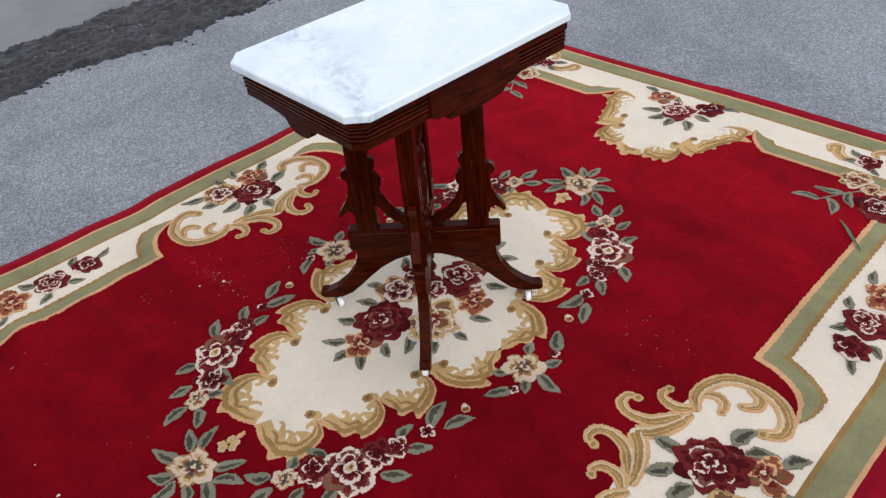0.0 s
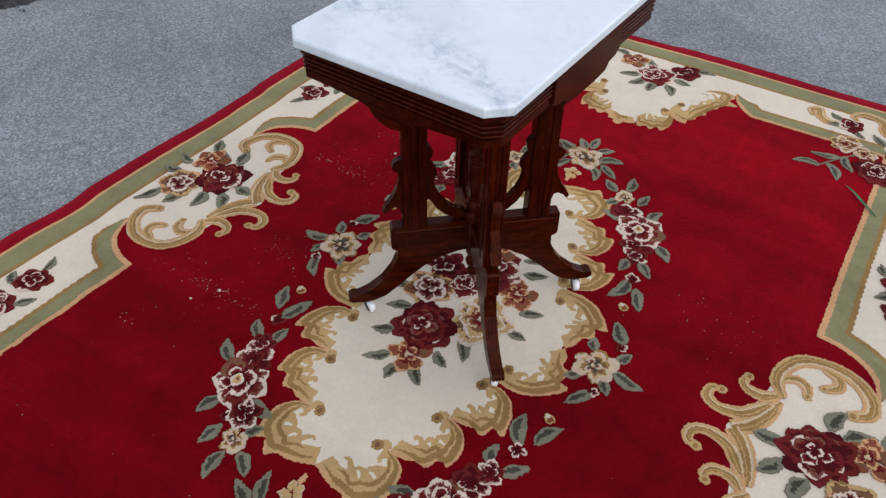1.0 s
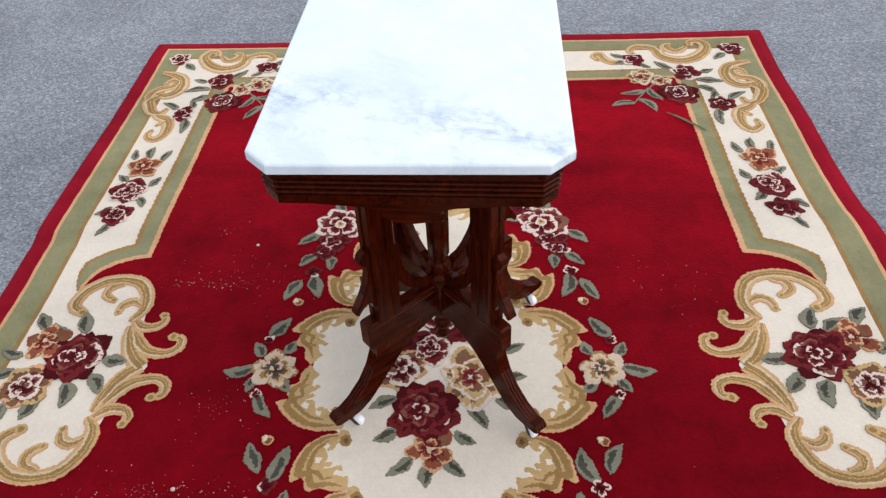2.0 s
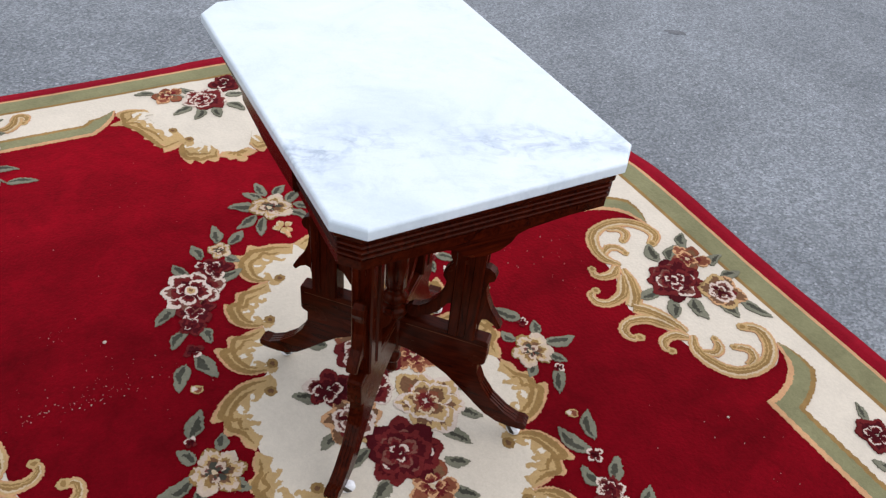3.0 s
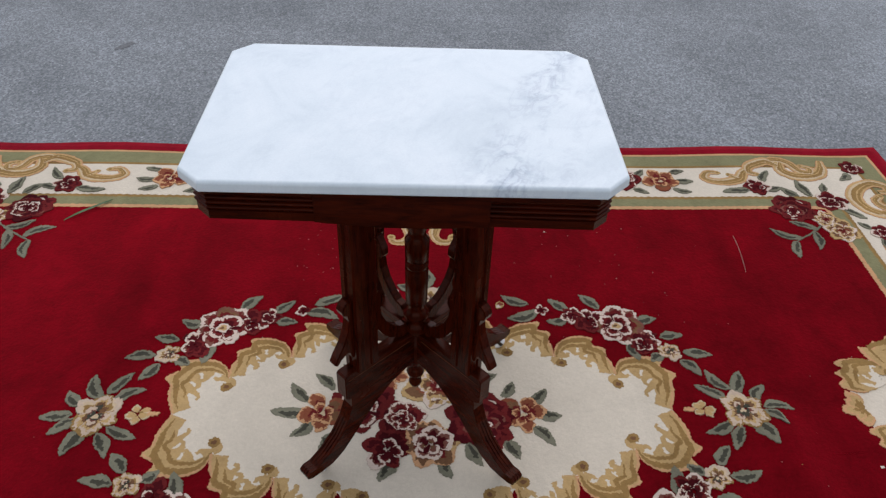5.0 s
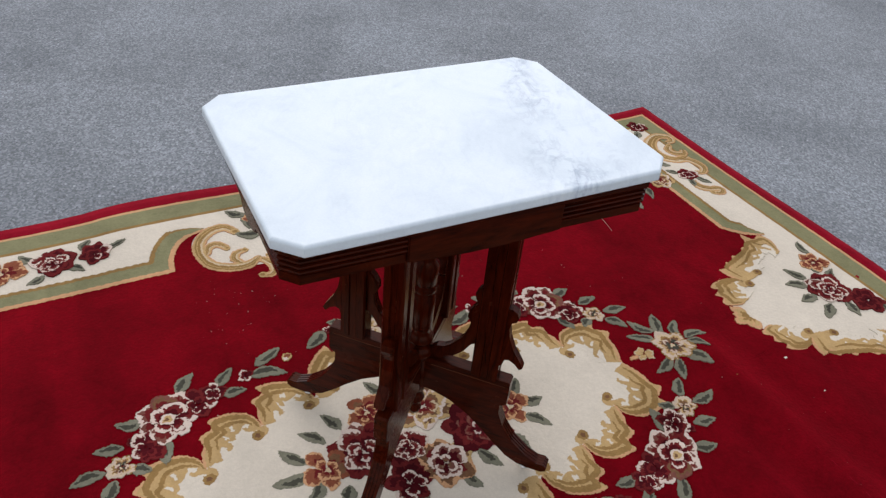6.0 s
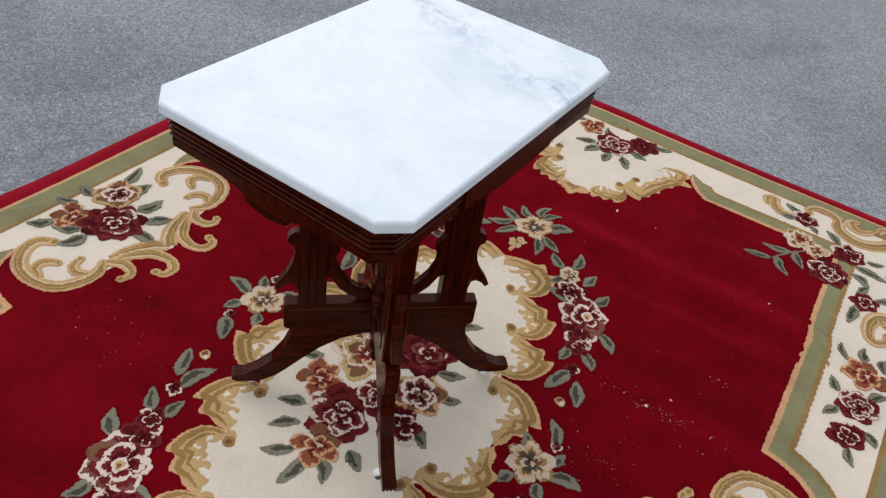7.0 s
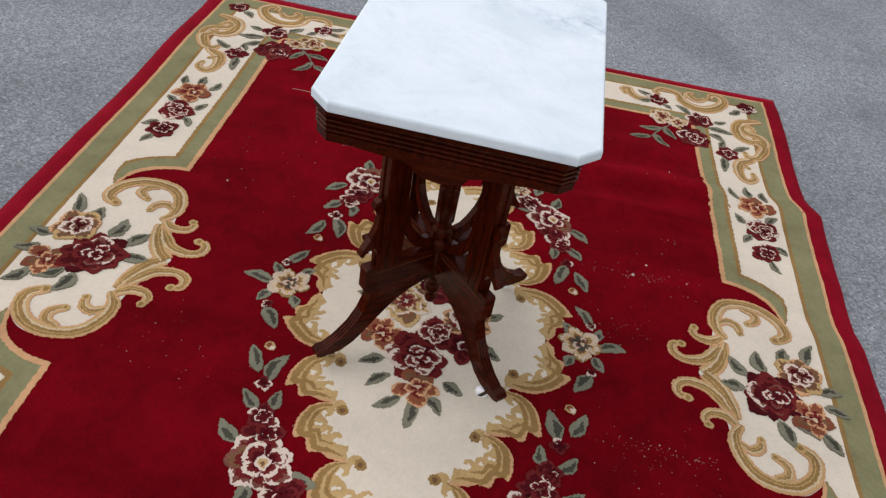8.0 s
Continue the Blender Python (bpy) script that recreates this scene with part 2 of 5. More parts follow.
def lathe(profile, steps=24):
    """A turned piece from (radius, height) pairs."""
    bm = bmesh.new()
    rings = []
    for r, z in profile:
        rings.append([bm.verts.new((r * math.cos(2 * math.pi * k / steps), r * math.sin(2 * math.pi * k / steps), z)) for k in range(steps)])
    for a, b in zip(rings, rings[1:]):
        for k in range(steps):
            bm.faces.new((a[k], a[(k + 1) % steps], b[(k + 1) % steps], b[k]))
    bm.faces.new(rings[0][::-1])
    bm.faces.new(rings[-1])
    return bm


def smooth_line(pts, step=0.005, closed=False):
    """A Catmull-Rom line through the points, evenly sampled."""
    p = [np.array(q, float) for q in pts]
    out = []
    n = len(p)
    for i in range(n if closed else n - 1):
        if closed:
            a, b, c, d = p[(i - 1) % n], p[i], p[(i + 1) % n], p[(i + 2) % n]
        else:
            a, b, c, d = p[max(i - 1, 0)], p[i], p[i + 1], p[min(i + 2, n - 1)]
        k = max(2, int(np.linalg.norm(c - b) / step))
        for j in range(k):
            t = j / k
            out.append(0.5 * (2 * b + (c - a) * t + (2 * a - 5 * b + 4 * c - d) * t * t + (3 * b - a - 3 * c + d) * t ** 3))
    if not closed:
        out.append(p[-1])
    return out


# ---- ground ----
def ground_sheet():
    bm = bmesh.new()
    n = 24
    grid = {}
    for i in range(n + 1):
        for j in range(n + 1):
            u, w = 2 * i / n - 1, 2 * j / n - 1
            x, y = 400 * math.copysign(abs(u) ** 3.2, u), 400 * math.copysign(abs(w) ** 3.2, w)
            grid[i, j] = bm.verts.new((x, y, -0.014))
    for i in range(n):
        for j in range(n):
            bm.faces.new((grid[i, j], grid[i + 1, j], grid[i + 1, j + 1], grid[i, j + 1]))
    ob = new("ground", mesh_of("ground", bm, ASPHALT))
    return tagged(ob, "worn grey asphalt driveway with fine light stone chips", "ground", kind="structure")


ground_sheet()


def ragged(x, seed, size):
    return size * (noise.noise((x * 2.1, seed, 0)) + 0.5 * noise.noise((x * 6.3, seed, 3)) + 0.25 * noise.noise((x * 19, seed, 6)) + 0.28 * noise.noise((x * 47, seed, 9)))


def tar_strip():
    """Crumbling black patching along the edge of the driveway, and the paler paving beyond it."""
    bm = bmesh.new()
    xs = np.arange(-9.0, 9.0, 0.012)
    rows = []
    for x in xs:
        y0, y1 = 2.33 + ragged(x, 1.5, 0.11), 2.97 + ragged(x, 8.5, 0.10)
        row = []
        for k in range(25):
            t = k / 24
            h = 0.0 if k in (0, 24) else 0.006 + 0.020 * abs(noise.noise((x * 9, t * 6, 2))) + 0.014 * abs(noise.noise((x * 31, t * 20, 7)))
            row.append(bm.verts.new((x, y0 + (y1 - y0) * t, -0.0138 + h)))
        rows.append(row)
    for a, b in zip(rows, rows[1:]):
        for k in range(24):
            bm.faces.new((a[k], b[k], b[k + 1], a[k + 1]))
    tagged(new("road_patch", mesh_of("road_patch", bm, TAR)), "ragged strip of crumbling black tar along the asphalt", "tar patch", kind="structure")
    bm = bmesh.new()
    edge = [(x, 2.88 + ragged(x, 4.5, 0.04)) for x in np.linspace(-60, 60, 5000)]
    lo = [bm.verts.new((x, y, -0.010)) for x, y in edge]
    hi = [bm.verts.new((x, 60, -0.010)) for x, y in edge]
    for k in range(len(edge) - 1):
        bm.faces.new((lo[k], lo[k + 1], hi[k + 1], hi[k]))
    tagged(new("pavement", mesh_of("pavement", bm, PAVING)), "pale worn paving beyond the tar strip", "pavement", kind="structure")
    bm = bmesh.new()
    for k in range(450):
        x, t = random.uniform(-2.5, 3.5), random.gauss(0.5, 0.2)
        y = 2.36 + 0.54 * t
        r = random.choice((0.002, 0.003, 0.004, 0.005, 0.007))
        g = bmesh.ops.create_icosphere(bm, subdivisions=1, radius=r)
        for v in g["verts"]:
            v.co = v.co * random.uniform(0.75, 1.15)
            v.co.z *= 0.7
            v.co += Vector((x, y, -0.001))
    tagged(new("gravel", mesh_of("gravel", bm, PAVING)), "loose grey and pale stones on the tar", "gravel", kind="stuff")
    # crumbs that have broken off along both edges of the strip
    bm = bmesh.new()
    for k in range(420):
        x = random.uniform(-3.0, 3.5)
        near_side = random.random() < 0.5
        y = (2.33 + ragged(x, 1.5, 0.11) - abs(random.gauss(0, 0.035)) + 0.01) if near_side else (2.90 + ragged(x, 4.5, 0.04) + random.gauss(0, 0.05))
        r = random.choice((0.004, 0.006, 0.008, 0.010))
        g = bmesh.ops.create_icosphere(bm, subdivisions=1, radius=r)
        flat = random.uniform(0.3, 0.6)
        for v in g["verts"]:
            v.co = v.co * random.uniform(0.6, 1.3)
            v.co.z *= flat
            v.co += Vector((x, y, -0.011))
    tagged(new("tar_crumbs", mesh_of("tar_crumbs", bm, TAR)), "loose black tar crumbs along the ragged patch edges", "tar crumbs", kind="stuff")
    bm = bmesh.new()
    ring_ = []
    for a in np.linspace(0, 2 * math.pi, 40, endpoint=False):
        g = 1 + 0.35 * noise.noise((math.cos(a) * 2, math.sin(a) * 2, 1)) + 0.2 * noise.noise((math.cos(a) * 6, math.sin(a) * 6, 4))
        ring_.append(bm.verts.new((1.167 + 0.020 * g * math.cos(a) + 0.020 * g * math.sin(a), -1.868 + 0.036 * g * math.sin(a), -0.0125)))
    bm.faces.new(ring_)
    tagged(new("oil_stain", mesh_of("oil_stain", bm, STAIN)), "small dark oil stain on the asphalt", "stain", kind="structure")


tar_strip()


# ---- the rug: nested bands of pile, each a little proud of the one below ----
RX, RY, STEP = 1.548, 1.108, 0.0005


def ridge(x, y, ax, ay, bx, by, wide, high):
    """A soft wrinkle between two points."""
    u, w = bx - ax, by - ay
    n = math.hypot(u, w)
    t = ((x - ax) * u + (y - ay) * w) / n
    d = ((x - ax) * w - (y - ay) * u) / n
    fade = np.clip(np.minimum(0.5 + t / 0.12, 0.5 + (n - t) / 0.12), 0.0, 1.0)
    return high * fade * np.exp(-(d / wide) ** 2)


def swell(x, y):
    """How the rug lifts and ripples, mostly along its long edges."""
    e = np.maximum(0.0, (np.abs(y) - 0.75) / 0.34) ** 2 + np.maximum(0.0, (np.abs(x) - 1.25) / 0.28) ** 2
    ripple = np.sin(9.5 * x + 1.3 * np.sign(y)) * 0.0035 + np.sin(5.1 * y + 2.0) * 0.002
    h = np.minimum(e, 1.6) * ripple + 0.0015 * np.sin(2.3 * x + 0.7) * np.sin(3.1 * y)
    # old folds across the field and the kinks in the long edge
    h = h + ridge(x, y, -0.765, 0.02, -0.785, 0.80, 0.050, 0.023) + ridge(x, y, -0.60, 0.34, -0.625, 0.74, 0.042, 0.015) + ridge(x, y, -0.955, 0.05, -0.965, 0.68, 0.055, 0.013) + ridge(x, y, -0.475, 0.62, -0.487, 0.78, 0.025, 0.006)
    h = h + ridge(x, y, -0.30, 0.36, -0.31, 0.72, 0.035, 0.0025) + ridge(x, y, 0.26, 0.36, 0.25, 0.70, 0.035, 0.0025) + ridge(x, y, 0.74, -0.70, 0.76, 0.66, 0.06, 0.004)
    return h + ridge(x, y, -0.775, 0.95, -0.79, 1.2, 0.07, 0.008) + ridge(x, y, -0.42, 0.98, -0.43, 1.2, 0.08, 0.006) + ridge(x, y, 0.35, 0.95, 0.36, 1.2, 0.08, 0.005)


def shove(x, at, high, long):
    """How far an edge is pushed out: sharply at one place, easing off beyond it."""
    return high * np.clip((x - at + 0.035) / 0.07, 0, 1) * np.exp(-np.maximum(0, x - at) / long)


def woven(x, y, layer):
    """Points of the pattern on the rug, with the small waver of the weaving and of its edges."""
    a, b = np.sin(97 * x + 2.3 * np.sin(71 * y)), np.sin(101 * y + 2.1 * np.sin(83 * x + 1))
    c, d = np.sin(5.3 * x + 1.7 * np.sin(4.1 * y + 0.6)), np.sin(4.7 * y + 1.9 * np.sin(5.9 * x + 2.0))
    north, south = np.clip((y - 0.70) / 0.40, 0, 1), np.clip((-y - 0.70) / 0.40, 0, 1)
    push = -0.014 + shove(x, -0.81, 0.032, 0.30) + shove(x, -0.24, 0.013, 0.2) + shove(x, 0.45, 0.014, 0.4) + 0.02 * np.clip((-x - 1.05) / 0.4, 0, 1)
    pull = 0.009 + 0.004 * np.sin(4.3 * x + 1) + shove(-x, -0.5, 0.010, 0.3)
    x, y = x + 0.0006 * a + 0.0018 * c, y + 0.0006 * b + 0.0018 * d + north * push - south * pull
    # motifs stand only a little above the pile round them
    return x, y, swell(x, y) + STEP * np.where(layer < 7, layer, 7 + 0.45 * (layer - 7))


class Pile:
    """Collects flat shapes of coloured pile and makes one mesh of them."""

    def __init__(self):
        self.shapes, self.colours, self.whole = [], [], set()

    def slot(self, colour):
        if colour not in self.colours:
            self.colours.append(colour)
        return self.colours.index(colour)

    def fill(self, outline, layer, colour):
        tri = tessellate([[Vector((x, y, 0)) for x, y in outline]])
        self.shapes.append((list(outline), [tuple(t) for t in tri], layer, self.slot(colour)))
        self.whole.add(len(self.shapes) - 1)

    def strip(self, left, right, layer, colour):
        n = len(left)
        pts = list(left) + list(right)
        self.shapes.append((pts, [(i, i + 1, n + i + 1, n + i) for i in range(n - 1)], layer, self.slot(colour)))

    def stroke(self, pts, widths, layer, colour, shift=0.0, step=0.004):
        """A brushed line of changing width through the points; shift moves it sideways by parts of its width."""
        line = smooth_line(pts, step)
        n = len(line)
        left, right = [], []
        for i, p in enumerate(line):
            t = line[min(i + 1, n - 1)] - line[max(i - 1, 0)]
            t = t / (np.linalg.norm(t) + 1e-9)
            k = i / (n - 1) * (len(widths) - 1)
            a = min(int(k), len(widths) - 2)
            w = widths[a] + (widths[a + 1] - widths[a]) * (k - a)
            nrm = np.array((-t[1], t[0]))
            left.append(tuple(p + nrm * w * (0.5 + shift)))
            right.append(tuple(p + nrm * w * (shift - 0.5)))
        self.strip(left, right, layer, colour)

    def blob(self, x, y, rx, ry, turn, layer, colour, lobes=0, depth=0.0, n=18):
        c, s = math.cos(turn), math.sin(turn)
        out = []
        for k in range(n):
            a = 2 * math.pi * k / n
            g = 1 + depth * math.cos(lobes * a)
            u, w = rx * g * math.cos(a), ry * g * math.sin(a)
            out.append((x + u * c - w * s, y + u * s + w * c))
        m = [(x, y)] + out
        self.shapes.append((m, [(0, k + 1, (k + 1) % n + 1) for k in range(n)], layer, self.slot(colour)))

    def mesh(self, cut=0.0):
        bm = bmesh.new()
        for pts, faces, layer, slot in self.shapes:
            vs = [bm.verts.new((x, y, layer)) for x, y in pts]
            for f in faces:
                if len(set(f)) > 2:
                    bm.faces.new([vs[i] for i in f]).material_index = slot
        if cut:
            for axis, reach in ((0, RX), (1, RY)):
                for k in range(int(-reach / cut), int(reach / cut) + 1):
                    co, no = [0, 0, 0], [0, 0, 0]
                    co[axis], no[axis] = k * cut, 1
                    bmesh.ops.bisect_plane(bm, geom=bm.verts[:] + bm.edges[:] + bm.faces[:], plane_co=co, plane_no=no)
        at = np.array([v.co for v in bm.verts])
        for v, p in zip(bm.verts, np.stack(woven(at[:, 0], at[:, 1], at[:, 2]), axis=1)):
            v.co = p
        for f in bm.faces:
            f.normal_update()
            if f.normal.z < 0:
                f.normal_flip()
        return bm

    def knotted(self, cell=0.0016):
        """The shapes as rows of knots, the uppermost colour winning, in one sheet of pile."""
        every = np.array([p for pts, *_ in self.shapes for p in pts])
        lo = np.floor(every.min(axis=0) / cell) - 1
        size = (np.ceil(every.max(axis=0) / cell) + 1 - lo).astype(int)
        gx, gy = np.meshgrid((np.arange(size[0]) + lo[0] + 0.5) * cell, (np.arange(size[1]) + lo[1] + 0.5) * cell, indexing="ij")
        depth, colour = np.full(gx.shape, -1.0), np.zeros(gx.shape, int)
        # the hand-tufted outline: knots stray a little to either side
        sx = 0.0008 * np.sin(gx * 260 + 3.1 * np.sin(gy * 190)) + 0.0006 * np.sin(gy * 730 + 2.2 * np.sin(gx * 360))
        sy = 0.0008 * np.sin(gy * 280 + 2.7 * np.sin(gx * 210)) + 0.0006 * np.sin(gx * 690 - 2.4 * np.sin(gy * 410))
        gx, gy = gx + sx, gy + sy
        for number, (pts, faces, layer, slot) in enumerate(self.shapes):
            if number in self.whole:
                faces = [range(len(pts))]
            for f in faces:
                v = [pts[i] for i in f]
                xs, ys = [q[0] for q in v], [q[1] for q in v]
                a, b = max(0, int(min(xs) / cell - lo[0]) - 1), int(max(xs) / cell - lo[0]) + 2
                c, d = max(0, int(min(ys) / cell - lo[1]) - 1), int(max(ys) / cell - lo[1]) + 2
                px, py = gx[a:b, c:d], gy[a:b, c:d]
                hit = np.zeros(px.shape, bool)
                for p, q in zip(v, v[1:] + v[:1]):
                    if p[1] != q[1]:
                        hit ^= ((p[1] > py) != (q[1] > py)) & (px < p[0] + (py - p[1]) * ((q[0] - p[0]) / (q[1] - p[1])))
                hit &= layer > depth[a:b, c:d]
                depth[a:b, c:d][hit] = layer
                colour[a:b, c:d][hit] = slot
        return self.sheet(depth, colour, lo, cell)

    def sheet(self, depth, colour, lo, cell):
        """One mesh of the knots whose depth is above nought."""
        on = depth > 0
        base = depth[on].min()
        i, j = np.nonzero(on)
        wide = on.shape[1] + 1
        corners = np.stack([i * wide + j, (i + 1) * wide + j, (i + 1) * wide + j + 1, i * wide + j + 1], axis=1)
        keys, faces = np.unique(corners, return_inverse=True)
        faces = faces.reshape(-1, 4)
        tall, count = np.zeros(len(keys)), np.zeros(len(keys))
        np.add.at(tall, faces, depth[i, j][:, None])
        np.add.at(count, faces, 1)
        x, y = (keys // wide + lo[0]) * cell, (keys % wide + lo[1]) * cell
        points = np.stack(woven(x, y, base + 0.3 * (tall / count - base)), axis=1)
        # the carved sides of the motif, down into the pile round it
        full = np.pad(on, 1)
        sides, tones = [], [colour[i, j]]
        for du, dw, p, q in ((0, -1, 0, 1), (1, 0, 1, 2), (0, 1, 2, 3), (-1, 0, 3, 0)):
            bare = ~full[i + 1 + du, j + 1 + dw]
            sides.append(np.stack([faces[bare, q], faces[bare, p], faces[bare, p] + len(keys), faces[bare, q] + len(keys)], axis=1))
            tones.append(colour[i, j][bare])
        sides = np.concatenate(sides)
        used, flat = np.unique(sides[:, 2:], return_inverse=True)
        sides[:, 2:] = flat.reshape(-1, 2) + len(keys)
        points = np.concatenate([points, points[used - len(keys)] - np.array((0, 0, 0.003))])
        me = bpy.data.meshes.new("knots")
        me.from_pydata(points.tolist(), [], np.concatenate([faces, sides]).tolist())
        me.polygons.foreach_set("material_index", np.concatenate(tones).astype(np.int32))
        return me

    def part(self, name, parent, label="", cut=0.0, me=None):
        if cut:
            bm = self.mesh(cut)
            me = bpy.data.meshes.new(name)
            bm.to_mesh(me)
            bm.free()
            me.polygons.foreach_set("use_smooth", [True] * len(me.polygons))
        else:
            me = me or self.knotted()
            me.name = name
        for c in self.colours:
            me.materials.append(WOOL[c])
        ob = new(name, me)
        ob.parent = parent
        if label:
            ob["label"] = label
        return ob


def tessellate(loops):
    from mathutils.geometry import tessellate_polygon
    return tessellate_polygon(loops)


def mirrored(pts, sx, sy):
    return [(x * sx, y * sy) for x, y in pts]


def rect(x, y, step=0.03):
    out = []
    for (ax, ay), (bx, by) in (((-x, -y), (x, -y)), ((x, -y), (x, y)), ((x, y), (-x, y)), ((-x, y), (-x, -y))):
        n = int(math.hypot(bx - ax, by - ay) / step)
        out += [(ax + (bx - ax) * k / n, ay + (by - ay) * k / n) for k in range(n)]
    return out


rug = tagged(new("rug"), "crimson wool rug with floral medallion and cream border, on asphalt", "rug")


def rug_body():
    """The thick backing and the red outer edge, rounded over at the rim."""
    bm = bmesh.new()
    xs = np.linspace(-RX, RX, 105)
    ys = np.linspace(-RY, RY, 75)
    top = {}
    for i, x in enumerate(xs):
        for j, y in enumerate(ys):
            rim = i in (0, len(xs) - 1) or j in (0, len(ys) - 1)
            px, py, pz = woven(x, y, 0)
            top[i, j] = bm.verts.new((px, py, pz - (0.004 if rim else 0)))
    for i in range(len(xs) - 1):
        for j in range(len(ys) - 1):
            bm.faces.new((top[i, j], top[i + 1, j], top[i + 1, j + 1], top[i, j + 1]))
    edges = [e for e in bm.edges if e.is_boundary]
    r = bmesh.ops.extrude_edge_only(bm, edges=edges)
    for v in r["geom"]:
        if isinstance(v, bmesh.types.BMVert):
            v.co.z = -0.013
    part("backing", bm, WOOL["edge"], rug, "deep red pile edge", True)


rug_body()

# the edge of the red field in one quarter of the rug, from the short side's middle to the long side's
END_SCALLOP = [(0.962, 0.0), (0.975, 0.05), (0.99, 0.10), (1.05, 0.143), (1.11, 0.15), (1.16, 0.158), (1.22, 0.19), (1.265, 0.245), (1.322, 0.272)]
END_NOTCH = [(1.322, 0.272), (1.285, 0.285), (1.25, 0.31), (1.218, 0.348)]
SIDE_NOTCH = [(0.36, 0.757), (0.353, 0.80), (0.33, 0.85), (0.295, 0.885), (0.245, 0.905)]
SIDE_SCALLOP = [(0.245, 0.905), (0.285, 0.86), (0.293, 0.81), (0.285, 0.76), (0.25, 0.722), (0.20, 0.702), (0.155, 0.702), (0.10, 0.69), (0.05, 0.668), (0.0, 0.65)]


def line_to(a, b, step=0.02):
    n = max(2, int(math.dist(a, b) / step))
    return [(a[0] + (b[0] - a[0]) * k / n, a[1] + (b[1] - a[1]) * k / n) for k in range(n + 1)]


def quarter():
    q = [tuple(p) for p in smooth_line(END_SCALLOP, 0.006)]
    q += [tuple(p) for p in smooth_line(END_NOTCH, 0.006)][1:]
    q += line_to(END_NOTCH[-1], (1.222, 0.757))[1:] + line_to((1.222, 0.757), SIDE_NOTCH[0])[1:]
    q += [tuple(p) for p in smooth_line(SIDE_NOTCH, 0.006)][1:]
    q += [tuple(p) for p in smooth_line(SIDE_SCALLOP, 0.006)][1:]
    return q


def inner_band(path, sx, sy, cell=0.0014):
    """The sage band beside the field: peach, sage and tan by their distance from its edge, running to nothing at both tips."""
    pile = Pile()
    for c in ("peach", "sage", "tan"):
        pile.slot(c)
    p = np.array([path[0]] + [q for a, b in zip(path, path[1:]) for q in line_to(a, b, 0.004)[1:]])
    u = np.diff(p, axis=0)
    u /= np.linalg.norm(u, axis=1)[:, None] + 1e-9
    t = np.vstack([u[:1], u[1:] + u[:-1], u[-1:]])
    out = np.stack([t[:, 1], -t[:, 0]], axis=1)
    n = len(p)
    taper = np.minimum(1.0, np.minimum(np.arange(n), n - 1 - np.arange(n)) / 22 + 0.1)
    lo = np.floor(p.min(axis=0) / cell) - 60
    size = (np.ceil(p.max(axis=0) / cell) + 60 - lo).astype(int)
    depth, colour = np.full(size, -1.0), np.zeros(size, int)
    for i in range(size[0]):
        x, y = (i + lo[0] + 0.5) * cell, (np.arange(size[1]) + lo[1] + 0.5) * cell
        near = np.abs(p[:, 0] - x) < 0.075
        if not near.any():
            continue
        q, o, k = p[near], out[near], taper[near]
        d2 = (q[:, 0][None] - x) ** 2 + (q[:, 1][None] - y[:, None]) ** 2
        j = d2.argmin(axis=1)
        d = np.sqrt(d2[np.arange(len(j)), j])
        d *= np.sign((x - q[j, 0]) * o[j, 0] + (y - q[j, 1]) * o[j, 1])
        d += 0.0008 * np.sin(x * 300 + 3 * np.sin(y * 210)) + 0.0006 * np.sin(y * 520)
        s = d / k[j]
        on = (d > -0.005) & (s < 0.058)
        depth[i][on] = 7.6
        colour[i][on] = np.where(s < 0.009, 0, np.where(s < 0.046, 1, 2))[on]
        depth[i][on & (colour[i] != 1)] = 8.2
    if sx < 0:
        depth, colour, lo = depth[::-1], colour[::-1], np.array((-lo[0] - size[0], lo[1]))
    if sy < 0:
        depth, colour, lo = depth[:, ::-1], colour[:, ::-1], np.array((lo[0], -lo[1] - size[1]))
    pile.part("inner_band", rug, "sage green band edged with peach", me=pile.sheet(depth, colour, lo, cell))


def rug_bands():
    frame_ = Pile()
    for x, y, layer, colour in ((1.498, 1.056, 1, "peach"), (1.488, 1.046, 2, "sage"), (1.427, 0.987, 3, "tan"), (1.415, 0.975, 4, "cream")):
        frame_.fill(rect(x, y), layer, colour)
    frame_.part("border", rug, "cream border with sage green and tan bands", 0.04)
    field = Pile()
    q = quarter()
    loop = q + mirrored(q[::-1], -1, 1)[1:] + mirrored(q, -1, -1)[1:] + mirrored(q[::-1], 1, -1)[1:-1]
    field.fill(loop, 6, "red")
    field.part("field", rug, "plain crimson field", 0.04)
    path = [tuple(p) for p in smooth_line(END_NOTCH, 0.006)] + line_to(END_NOTCH[-1], (1.222, 0.757))[1:]
    path += line_to((1.222, 0.757), SIDE_NOTCH[0])[1:] + [tuple(p) for p in smooth_line(SIDE_NOTCH, 0.006)][1:]
    for sx in (1, -1):
        for sy in (1, -1):
            inner_band(path, sx, sy)


rug_bands()


